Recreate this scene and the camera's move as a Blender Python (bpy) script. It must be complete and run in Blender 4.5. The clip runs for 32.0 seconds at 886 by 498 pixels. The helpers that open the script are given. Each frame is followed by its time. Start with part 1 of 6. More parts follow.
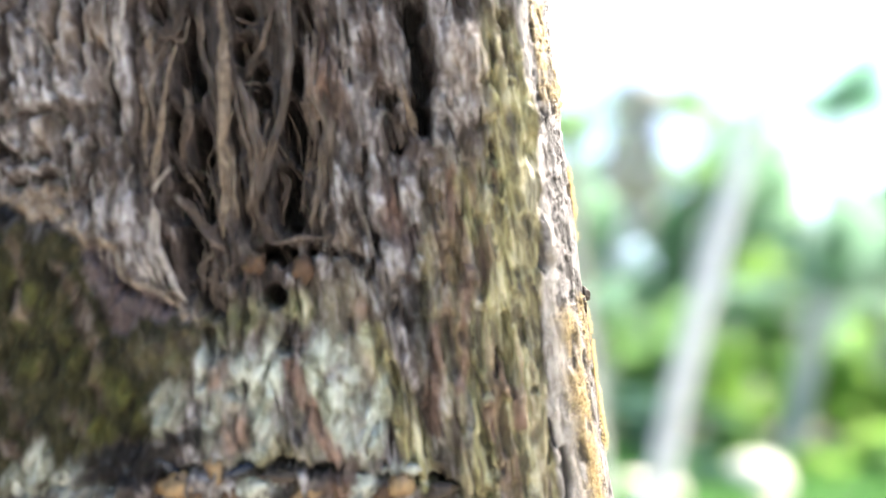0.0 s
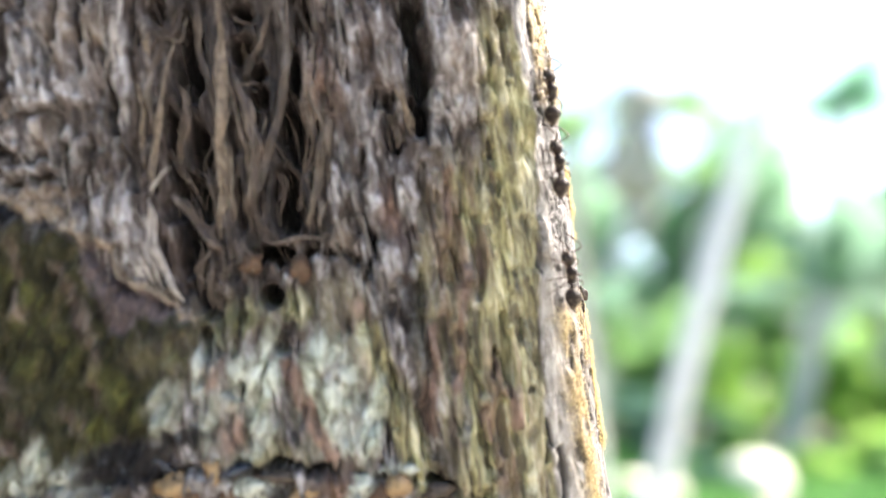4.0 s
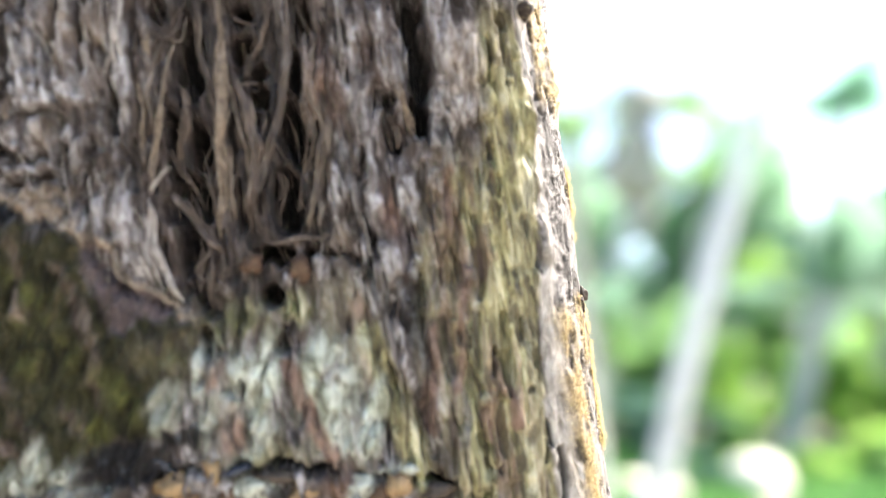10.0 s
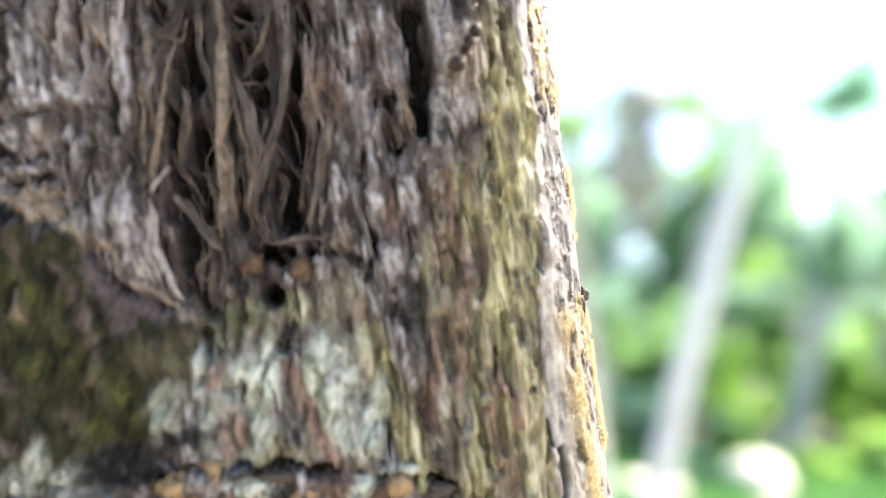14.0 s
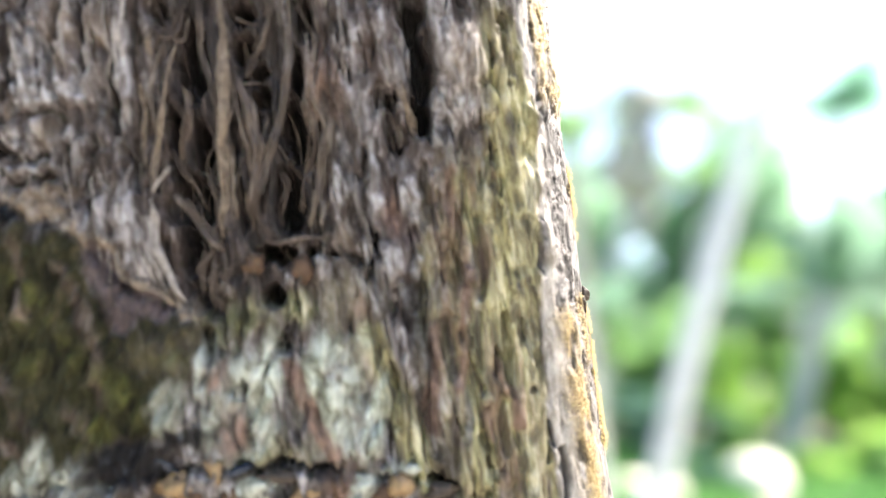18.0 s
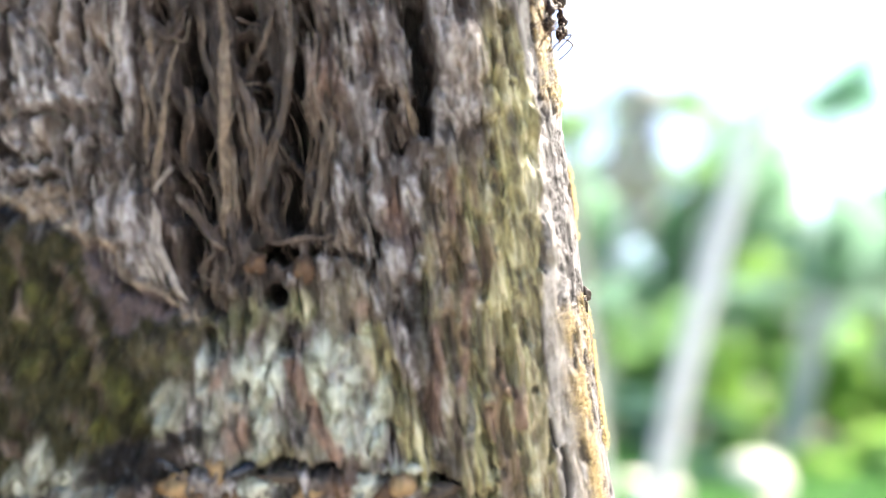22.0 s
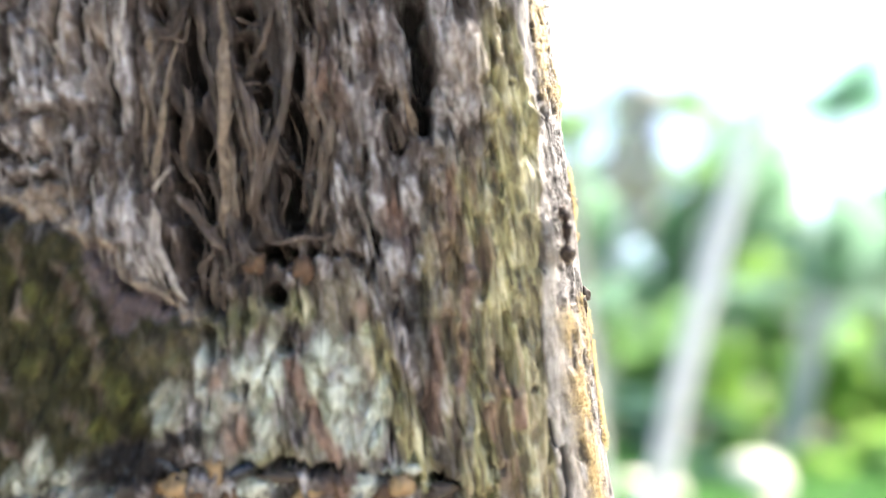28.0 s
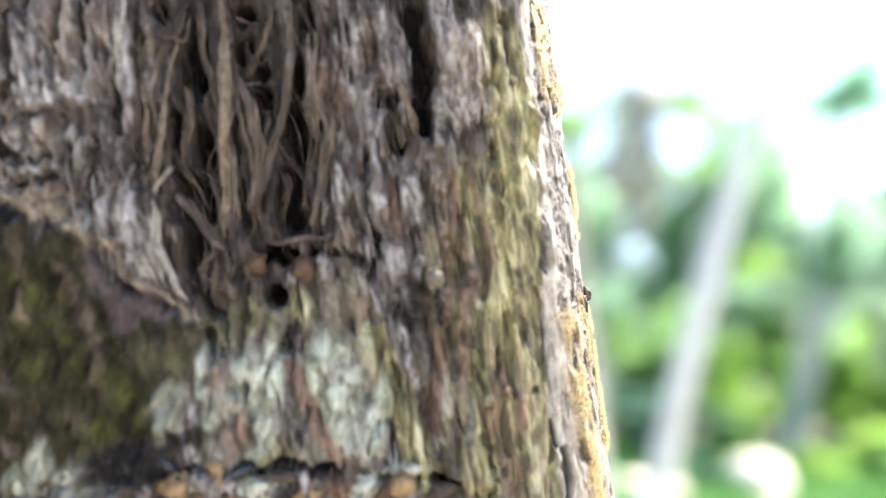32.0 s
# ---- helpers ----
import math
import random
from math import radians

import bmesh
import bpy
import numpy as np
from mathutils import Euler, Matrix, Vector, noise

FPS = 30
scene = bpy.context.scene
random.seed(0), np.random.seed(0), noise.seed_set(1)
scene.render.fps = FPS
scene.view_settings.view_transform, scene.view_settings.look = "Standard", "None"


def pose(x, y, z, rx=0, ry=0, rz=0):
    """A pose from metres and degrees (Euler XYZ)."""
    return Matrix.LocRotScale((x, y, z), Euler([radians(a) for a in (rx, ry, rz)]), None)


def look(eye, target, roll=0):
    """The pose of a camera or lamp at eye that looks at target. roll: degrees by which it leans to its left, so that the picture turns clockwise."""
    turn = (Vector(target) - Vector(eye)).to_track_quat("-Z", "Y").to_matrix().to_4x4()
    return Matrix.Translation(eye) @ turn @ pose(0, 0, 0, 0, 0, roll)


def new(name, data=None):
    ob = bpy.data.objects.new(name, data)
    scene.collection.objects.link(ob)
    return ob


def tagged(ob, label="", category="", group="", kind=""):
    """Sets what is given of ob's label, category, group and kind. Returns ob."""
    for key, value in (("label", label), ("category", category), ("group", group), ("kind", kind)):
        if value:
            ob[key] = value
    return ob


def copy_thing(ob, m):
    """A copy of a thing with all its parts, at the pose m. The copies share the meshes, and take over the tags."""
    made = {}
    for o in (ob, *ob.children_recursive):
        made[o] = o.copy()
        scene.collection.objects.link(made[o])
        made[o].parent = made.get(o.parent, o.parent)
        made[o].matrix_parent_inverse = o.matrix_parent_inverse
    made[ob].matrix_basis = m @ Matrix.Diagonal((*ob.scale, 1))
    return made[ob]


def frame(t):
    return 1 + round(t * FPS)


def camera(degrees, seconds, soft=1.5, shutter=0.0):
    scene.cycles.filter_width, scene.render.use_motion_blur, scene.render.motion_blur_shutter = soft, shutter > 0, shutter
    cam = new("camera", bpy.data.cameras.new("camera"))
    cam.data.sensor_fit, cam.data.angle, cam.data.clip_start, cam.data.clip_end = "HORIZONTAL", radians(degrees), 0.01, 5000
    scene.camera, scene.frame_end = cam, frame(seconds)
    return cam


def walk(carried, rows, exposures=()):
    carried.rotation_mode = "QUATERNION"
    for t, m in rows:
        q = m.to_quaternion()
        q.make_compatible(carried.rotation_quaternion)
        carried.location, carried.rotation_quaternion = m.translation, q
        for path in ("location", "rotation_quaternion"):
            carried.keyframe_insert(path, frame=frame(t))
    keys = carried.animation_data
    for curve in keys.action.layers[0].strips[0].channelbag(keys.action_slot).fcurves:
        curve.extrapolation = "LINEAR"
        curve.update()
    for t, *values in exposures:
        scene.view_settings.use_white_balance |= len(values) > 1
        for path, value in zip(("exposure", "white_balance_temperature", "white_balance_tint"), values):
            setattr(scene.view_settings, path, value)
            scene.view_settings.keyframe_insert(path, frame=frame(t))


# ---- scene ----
EYE = Vector((0.0, 0.0, 1.5))
PITCH, LEAN = 12.0, 7.55
MM = 0.001
VIEW = Matrix.Translation(EYE) @ pose(0, 0, 0, PITCH)


def place(side):
    """The camera's pose, shifted sideways by some millimetres."""
    return VIEW @ pose(side * MM, 0, 0, 90)


cam = camera(70, 32.0, soft=1.2, shutter=0.12)
cam.data.dof.use_dof = True
cam.data.dof.focus_distance = 0.0845
cam.data.dof.aperture_fstop = 5.3
EXPOSURE = 2.72
walk(cam, [
    (0.0, place(0.00)),
    (1.0, place(-0.05)),
    (1.8, place(0.00)),
    (2.4, place(0.13)),
    (3.0, place(0.33)),
    (3.5, place(0.33)),
    (5.5, place(0.20)),
    (8.5, place(0.20)),
    (9.0, place(0.30)),
    (10.0, place(0.30)),
    (10.5, place(0.17)),
    (14.5, place(0.20)),
    (17.5, place(0.13)),
    (18.5, place(0.03)),
    (20.0, place(0.08)),
    (21.0, place(0.00)),
    (22.0, place(-0.13)),
    (22.5, place(-0.17)),
    (23.0, place(-0.07)),
    (24.0, place(-0.09)),
    (25.5, place(-0.17)),
    (27.5, place(-0.09)),
    (29.0, place(0.00)),
    (30.5, place(-0.10)),
    (32.0, place(-0.13)),
], exposures=[(0.0, EXPOSURE, 7060, 14), (32.0, EXPOSURE, 7060, 14)])

# ---- daylight ----
SUN_EL, SUN_AZ = 50.0, 78.0
world = bpy.data.worlds.new("daylight")
scene.world = world
world.use_nodes = True
wn = world.node_tree.nodes
sky = wn.new("ShaderNodeTexSky")
sky.sky_type = 'NISHITA'
sky.sun_disc = False
sky.sun_elevation, sky.sun_rotation = radians(SUN_EL), radians(SUN_AZ)
sky.air_density, sky.dust_density, sky.ozone_density = 1.0, 1.8, 1.2
wn["Background"].inputs["Strength"].default_value = 0.10
world.node_tree.links.new(sky.outputs[0], wn["Background"].inputs["Color"])
sun = new("sun", bpy.data.lights.new("sun", 'SUN'))
sun.data.energy, sun.data.angle, sun.data.color = 3.3, radians(22), (1.0, 0.95, 0.87)
sun_way = Vector((math.sin(radians(SUN_AZ)) * math.cos(radians(SUN_EL)),
                  math.cos(radians(SUN_AZ)) * math.cos(radians(SUN_EL)), math.sin(radians(SUN_EL))))
sun.matrix_world = look(sun_way * 40, (0, 0, 0))


# ---- materials ----
class Nodes:
    """A small builder for node materials."""

    def __init__(self, name):
        self.mat = bpy.data.materials.new(name)
        self.mat.use_nodes = True
        self.tree = self.mat.node_tree
        self.bsdf = self.tree.nodes["Principled BSDF"]

    def link(self, a, b):
        self.tree.links.new(a, b)

    def put(self, socket, value):
        if isinstance(value, bpy.types.NodeSocket):
            self.link(value, socket)
        elif isinstance(value, tuple) and len(value) == 3 and socket.type == 'RGBA':
            socket.default_value = (*value, 1)
        else:
            socket.default_value = value

    def coords(self, scale=(1, 1, 1), kind="Object"):
        c = self.tree.nodes.new("ShaderNodeTexCoord")
        m = self.tree.nodes.new("ShaderNodeMapping")
        m.inputs["Scale"].default_value = scale
        self.link(c.outputs[kind], m.inputs["Vector"])
        return m.outputs[0]

    def noise(self, vec, scale, detail=4.0, rough=0.55, distort=0.0):
        n = self.tree.nodes.new("ShaderNodeTexNoise")
        self.link(vec, n.inputs["Vector"])
        n.inputs["Scale"].default_value = scale
        n.inputs["Detail"].default_value = detail
        n.inputs["Roughness"].default_value = rough
        n.inputs["Distortion"].default_value = distort
        return n.outputs["Fac"]

    def cells(self, vec, scale):
        n = self.tree.nodes.new("ShaderNodeTexVoronoi")
        self.link(vec, n.inputs["Vector"])
        n.inputs["Scale"].default_value = scale
        return n.outputs["Distance"]

    def ramp(self, fac, stops):
        r = self.tree.nodes.new("ShaderNodeValToRGB")
        e = r.color_ramp.elements
        while len(e) < len(stops):
            e.new(0.5)
        for k, (p, c) in zip(e, stops):
            k.position, k.color = p, (*(c if isinstance(c, tuple) else (c, c, c)), 1)
        self.put(r.inputs["Fac"], fac)
        return r.outputs["Color"]

    def mix(self, fac, a, b, how='MIX'):
        m = self.tree.nodes.new("ShaderNodeMix")
        m.data_type, m.blend_type = 'RGBA', how
        self.put(m.inputs[0], fac), self.put(m.inputs[6], a), self.put(m.inputs[7], b)
        return m.outputs[2]

    def math(self, how, a, b):
        m = self.tree.nodes.new("ShaderNodeMath")
        m.operation, m.use_clamp = how, False
        self.put(m.inputs[0], a), self.put(m.inputs[1], b)
        return m.outputs[0]

    def masks(self, name):
        a = self.tree.nodes.new("ShaderNodeAttribute")
        a.attribute_name = name
        s = self.tree.nodes.new("ShaderNodeSeparateColor")
        self.link(a.outputs["Color"], s.inputs[0])
        return s.outputs[0], s.outputs[1], s.outputs[2]

    def island(self):
        return self.tree.nodes.new("ShaderNodeNewGeometry").outputs["Random Per Island"]

    def lot(self):
        return self.tree.nodes.new("ShaderNodeObjectInfo").outputs["Random"]

    def bump(self, height, strength, distance):
        b = self.tree.nodes.new("ShaderNodeBump")
        b.inputs["Strength"].default_value, b.inputs["Distance"].default_value = strength, distance
        self.link(height, b.inputs["Height"])
        self.link(b.outputs[0], self.bsdf.inputs["Normal"])

    def done(self, color, rough=0.8, spec=0.3, sheen=0.0):
        self.put(self.bsdf.inputs["Base Color"], color)
        self.put(self.bsdf.inputs["Roughness"], rough)
        self.bsdf.inputs["Specular IOR Level"].default_value = spec
        self.bsdf.inputs["Sheen Weight"].default_value = sheen
        return self.mat


def bark_material():
    k = Nodes("bark")
    olive, crust, orange = k.masks("growth")
    moss, lichen, plum = k.masks("cover")
    hollow, pale, rust = k.masks("wood_and_shade")
    tan, lime, slate = k.masks("tint")
    umber, rim, _ = k.masks("tones")
    even = k.coords()
    fine = k.noise(even, 2600, 5, 0.7)
    broad = k.noise(k.coords((1, 1, 0.3)), 190, 4, 0.6)
    streak = k.noise(k.coords((1, 1, 0.26)), 460, 6, 0.62, 0.7)
    knots = k.noise(k.coords((1, 1, 0.45)), 700, 6, 0.68, 0.6)
    hair = k.noise(k.coords((1, 1, 0.13)), 1300, 5, 0.6, 0.5)
    c = k.ramp(knots, [(0.37, (0.024, 0.0165, 0.0155)), (0.48, (0.077, 0.060, 0.057)), (0.61, (0.30, 0.268, 0.275))])
    c = k.mix(k.ramp(hair, [(0.40, 0.75), (0.50, 0.0)]), c, (0.036, 0.022, 0.017))
    c = k.mix(k.ramp(streak, [(0.40, 0.85), (0.49, 0.0)]), c, (0.026, 0.016, 0.013))
    c = k.mix(k.ramp(broad, [(0.50, 0.0), (0.62, 0.6)]), c, (0.060, 0.037, 0.029))
    c = k.mix(umber, c, k.ramp(hair, [(0.38, (0.008, 0.0053, 0.005)), (0.5, (0.028, 0.019, 0.0175)), (0.64, (0.098, 0.074, 0.068))]))
    c = k.mix(tan, c, k.ramp(knots, [(0.36, (0.085, 0.058, 0.043)), (0.50, (0.20, 0.155, 0.12)), (0.64, (0.36, 0.30, 0.25))]))
    c = k.mix(pale, c, k.ramp(knots, [(0.36, (0.075, 0.058, 0.052)), (0.48, (0.25, 0.23, 0.238)), (0.61, (0.56, 0.56, 0.61))]))
    longs = k.noise(k.coords((1, 1, 0.15)), 640, 6, 0.62, 0.5)
    c = k.mix(olive, c, k.ramp(longs, [(0.36, (0.040, 0.032, 0.018)), (0.44, (0.20, 0.182, 0.088)), (0.53, (0.37, 0.345, 0.185)), (0.65, (0.68, 0.645, 0.46))]))
    c = k.mix(k.math('MULTIPLY', olive, k.ramp(streak, [(0.40, 0.8), (0.48, 0.0)])), c, (0.060, 0.045, 0.030))
    c = k.mix(plum, c, k.ramp(knots, [(0.36, (0.026, 0.018, 0.022)), (0.65, (0.105, 0.078, 0.085))]))
    c = k.mix(rust, c, k.ramp(knots, [(0.36, (0.07, 0.036, 0.029)), (0.64, (0.29, 0.185, 0.15))]))
    c = k.mix(moss, c, k.ramp(k.noise(k.coords((1, 1, 0.4)), 560, 6, 0.7, 0.5), [(0.36, (0.007, 0.0065, 0.005)), (0.47, (0.018, 0.018, 0.010)), (0.56, (0.029, 0.029, 0.015)), (0.68, (0.080, 0.066, 0.043))]))
    c = k.mix(lime, c, k.ramp(knots, [(0.36, (0.026, 0.027, 0.008)), (0.64, (0.10, 0.105, 0.032))]))
    c = k.mix(lichen, c, k.ramp(k.noise(k.coords((1, 1, 0.6)), 520, 6, 0.66, 0.6), [(0.35, (0.12, 0.125, 0.09)), (0.47, (0.33, 0.365, 0.31)), (0.59, (0.62, 0.68, 0.635))]))
    c = k.mix(slate, c, k.ramp(knots, [(0.40, (0.003, 0.0035, 0.005)), (0.56, (0.011, 0.013, 0.018)), (0.70, (0.085, 0.10, 0.125))]))
    rind = k.ramp(k.noise(k.coords((1, 1, 0.4)), 1100, 7, 0.72), [(0.37, (0.05, 0.044, 0.043)), (0.46, (0.14, 0.131, 0.13)), (0.60, (0.29, 0.277, 0.277))])
    rind = k.mix(k.ramp(k.noise(k.coords((1, 1, 0.45)), 520, 6, 0.65, 0.4), [(0.47, 0.0), (0.60, 0.4)]), rind, k.mix(fine, (0.08, 0.066, 0.06), (0.30, 0.275, 0.26)))
    c = k.mix(crust, c, rind)
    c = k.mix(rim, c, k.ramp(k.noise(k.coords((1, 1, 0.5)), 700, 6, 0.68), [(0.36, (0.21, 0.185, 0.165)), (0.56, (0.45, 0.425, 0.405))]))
    c = k.mix(orange, c, k.ramp(k.noise(even, 1900, 6, 0.7), [(0.37, (0.09, 0.055, 0.02)), (0.47, (0.25, 0.17, 0.065)), (0.61, (0.39, 0.30, 0.145))]))
    # shade of the recesses is put into the colour here, with dark specks
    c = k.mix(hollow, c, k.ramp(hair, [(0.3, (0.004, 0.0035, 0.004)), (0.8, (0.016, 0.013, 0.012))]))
    k.bump(k.math('ADD', k.math('ADD', hair, fine), knots), 0.6, 0.0008)
    k.link(k.math('SUBTRACT', 0.42, k.math('MULTIPLY', k.math('MAXIMUM', moss, slate), 0.32)), k.bsdf.inputs["Specular IOR Level"])
    return k.done(c, k.ramp(knots, [(0.35, 0.66), (0.65, 0.40)]), 0.5)


def fibre_material():
    k = Nodes("fibre")
    n = k.noise(k.coords((1, 1, 0.12)), 1500, 5, 0.65, 0.4)
    c = k.ramp(n, [(0.36, (0.019, 0.013, 0.012)), (0.5, (0.074, 0.055, 0.047)), (0.66, (0.235, 0.195, 0.175))])
    c = k.mix(0.45, c, k.ramp(k.lot(), [(0.0, (0.028, 0.018, 0.014)), (0.4, (0.080, 0.050, 0.036)), (0.7, (0.13, 0.10, 0.075)), (1.0, (0.25, 0.215, 0.185))]))
    blotch = k.noise(k.coords((1, 1, 0.4)), 330, 4, 0.6)
    c = k.mix(k.ramp(blotch, [(0.42, 0.0), (0.55, 0.8)]), c, (0.034, 0.021, 0.016))
    k.bump(n, 0.6, 0.0004)
    return k.done(c, 0.5, 0.5)


def plain_material(name, low, high, scale, rough=0.7, spec=0.35, relief=0.0004, detail=4.0):
    k = Nodes(name)
    n = k.noise(k.coords(), scale, detail, 0.6)
    c = k.ramp(n, [(0.3, low), (0.7, high)])
    k.bump(n, 0.5, relief)
    return k.done(c, rough, spec)


def leaf_material(name, dark, light, thin=0.35):
    k = Nodes(name)
    n = k.noise(k.coords(), 1.3, 3)
    c = k.mix(k.island(), dark, light)
    c = k.mix(k.ramp(n, [(0.35, 0.0), (0.7, 0.6)]), c, tuple(v * 0.6 for v in dark))
    k.bsdf.inputs["Roughness"].default_value = 0.45
    k.done(c, 0.45, 0.4)
    t = k.tree.nodes.new("ShaderNodeBsdfTranslucent")
    k.link(k.mix(0.5, c, tuple(min(1, v * 1.3) for v in light)), t.inputs["Color"])
    m = k.tree.nodes.new("ShaderNodeMixShader")
    m.inputs[0].default_value = thin
    k.link(k.bsdf.outputs[0], m.inputs[1]), k.link(t.outputs[0], m.inputs[2])
    k.link(m.outputs[0], k.tree.nodes["Material Output"].inputs["Surface"])
    return k.mat


def fuzz_material():
    k = Nodes("fuzz")
    c = k.mix(k.island(), (0.60, 0.49, 0.24), (0.82, 0.74, 0.48))
    k.done(c, 0.7, 0.2)
    t = k.tree.nodes.new("ShaderNodeBsdfTranslucent")
    k.link(c, t.inputs["Color"])
    m = k.tree.nodes.new("ShaderNodeMixShader")
    m.inputs[0].default_value = 0.5
    k.link(k.bsdf.outputs[0], m.inputs[1]), k.link(t.outputs[0], m.inputs[2])
    k.link(m.outputs[0], k.tree.nodes["Material Output"].inputs["Surface"])
    return k.mat


def palm_bark_material():
    k = Nodes("palm_bark")
    rings = k.noise(k.coords((0.4, 0.4, 6.0)), 2.2, 4, 0.6)
    spots = k.noise(k.coords(), 7.0, 4, 0.6)
    c = k.ramp(rings, [(0.3, (0.37, 0.40, 0.42)), (0.65, (0.60, 0.645, 0.68))])
    c = k.mix(k.ramp(spots, [(0.5, 0.0), (0.75, 0.5)]), c, (0.62, 0.66, 0.70))
    k.bump(rings, 0.5, 0.02)
    return k.done(c, 0.85, 0.25)


BARK, FIBRE = bark_material(), fibre_material()
RESIN = plain_material("resin", (0.05, 0.03, 0.016), (0.31, 0.20, 0.10), 480, 0.4, 0.5, 0.0008, 6.0)
SLATE = plain_material("slate_lump", (0.004, 0.006, 0.010), (0.035, 0.045, 0.07), 420, 0.16, 0.3, 0.0016, 6.0)
BROWN = plain_material("brown_lump", (0.022, 0.014, 0.011), (0.12, 0.070, 0.044), 700, 0.7, 0.3, 0.0008, 6.0)
TAN = plain_material("tan_fibre", (0.06, 0.043, 0.032), (0.24, 0.19, 0.15), 900, 0.6, 0.35, 0.0006, 6.0)
LICHEN = plain_material("lichen", (0.09, 0.09, 0.075), (0.46, 0.48, 0.43), 600, 0.85, 0.2)
SPLINT = plain_material("pale_splinter", (0.17, 0.15, 0.145), (0.40, 0.37, 0.36), 1200, 0.7, 0.3)
NUB = plain_material("dark_nub", (0.02, 0.016, 0.014), (0.09, 0.065, 0.05), 1500, 0.6, 0.4)
FUZZ = fuzz_material()
SHELL = plain_material("ant_shell", (0.004, 0.002, 0.002), (0.018, 0.008, 0.007), 1700, 0.5, 0.24, 0.00005)
LIMB = plain_material("ant_limb", (0.03, 0.016, 0.011), (0.09, 0.05, 0.032), 1700, 0.4, 0.5, 0.00003)
# the sky's reflection on one ant's gaster is put into this paler colour
GLINT_SHELL = plain_material("glint_ant_shell", (0.06, 0.046, 0.038), (0.17, 0.14, 0.12), 1700, 0.32, 0.45, 0.00005)
# pale, to put the rim light on the ants' outlines into the hairs
HAIR = plain_material("ant_hair", (0.34, 0.26, 0.17), (0.62, 0.52, 0.38), 1700, 0.5, 0.4, 0.00002)
EYE_DARK = plain_material("ant_eye", (0.004, 0.004, 0.004), (0.012, 0.01, 0.01), 3000, 0.15, 0.6, 0.00002)
PALM_BARK = palm_bark_material()
GREY_BARK = plain_material("grey_palm_bark", (0.22, 0.25, 0.22), (0.42, 0.46, 0.43), 5, 0.85, 0.2, 0.02)
DEAD = plain_material("dead_frond", (0.25, 0.27, 0.24), (0.42, 0.44, 0.41), 3, 0.8, 0.2, 0.01)
# FROND_A, LEAF_A and LEAF_FAR are lightened: veiling glare put into leaf colour
FROND_A = leaf_material("palm_leaf", (0.09, 0.22, 0.09), (0.25, 0.42, 0.19), 0.6)
FROND_B = leaf_material("blue_green_palm_leaf", (0.10, 0.22, 0.15), (0.24, 0.40, 0.29), 0.62)
FROND_D = leaf_material("deep_green_palm_leaf", (0.15, 0.36, 0.24), (0.27, 0.50, 0.36), 0.75)
# FROND_PALE is a sunlit copy of the palm leaf: sun put into colour
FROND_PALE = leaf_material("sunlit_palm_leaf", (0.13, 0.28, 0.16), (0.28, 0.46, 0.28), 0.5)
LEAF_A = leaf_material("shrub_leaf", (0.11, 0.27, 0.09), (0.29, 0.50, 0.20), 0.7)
# LEAF_B carries sun, LEAF_C half shade, in the colour itself
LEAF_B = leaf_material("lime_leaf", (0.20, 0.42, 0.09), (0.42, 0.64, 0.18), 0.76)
LEAF_C = leaf_material("half_shade_leaf", (0.05, 0.14, 0.11), (0.12, 0.27, 0.21), 0.5)
GRASS = leaf_material("grass_blade", (0.05, 0.18, 0.05), (0.15, 0.36, 0.11), 0.45)
# paler and bluer leaves: haze of distance put into the colour
LEAF_FAR = leaf_material("hazed_far_leaf", (0.15, 0.32, 0.20), (0.32, 0.50, 0.34), 0.65)


# ---- mesh helpers ----
def part(name, mesh, material, parent, label=""):
    """Links a bmesh or a mesh as one object under a thing."""
    if isinstance(mesh, bmesh.types.BMesh):
        data = bpy.data.meshes.new(name)
        mesh.to_mesh(data)
        mesh.free()
    else:
        data = mesh
    data.materials.clear()
    data.materials.append(material)
    data.shade_smooth()
    ob = new(name, data)
    ob.parent = parent
    return tagged(ob, label)


def raw(name, verts, faces):
    data = bpy.data.meshes.new(name)
    data.from_pydata(verts, [], faces)
    return data


def tube(pts, radii, sides=8, wobble=0.0, closed=True):
    """A bmesh tube along the points, with a radius at each of them."""
    bm = bmesh.new()
    pts = [Vector(p) for p in pts]
    rings = []
    for i, p in enumerate(pts):
        way = (pts[min(i + 1, len(pts) - 1)] - pts[max(i - 1, 0)]).normalized()
        a = way.cross(Vector((0.13, 0.97, 0.2))).normalized()
        b = way.cross(a)
        ring = []
        for j in range(sides):
            w = 2 * math.pi * j / sides
            r = radii[i] * (1 + wobble * noise.noise((p + a * w * radii[i]) * (0.6 / max(radii[i], 1e-6))))
            ring.append(bm.verts.new(p + (a * math.cos(w) + b * math.sin(w)) * r))
        rings.append(ring)
    for q, r in zip(rings, rings[1:]):
        for j in range(sides):
            bm.faces.new((q[j], q[(j + 1) % sides], r[(j + 1) % sides], r[j]))
    if closed:
        bm.faces.new(rings[0][::-1]), bm.faces.new(rings[-1])
    return bm


def spline(pts, steps=6):
    """Catmull-Rom points through a short list."""
    pts = [Vector(p) for p in pts]
    pts = [pts[0] * 2 - pts[1]] + pts + [pts[-1] * 2 - pts[-2]]
    out = []
    for a, b, c, d in zip(pts, pts[1:], pts[2:], pts[3:]):
        for i in range(steps):
            t = i / steps
            out.append(0.5 * ((2 * b) + (c - a) * t + (2 * a - 5 * b + 4 * c - d) * t * t + (3 * b - a - 3 * c + d) * t ** 3))
    return out + [pts[-2]]


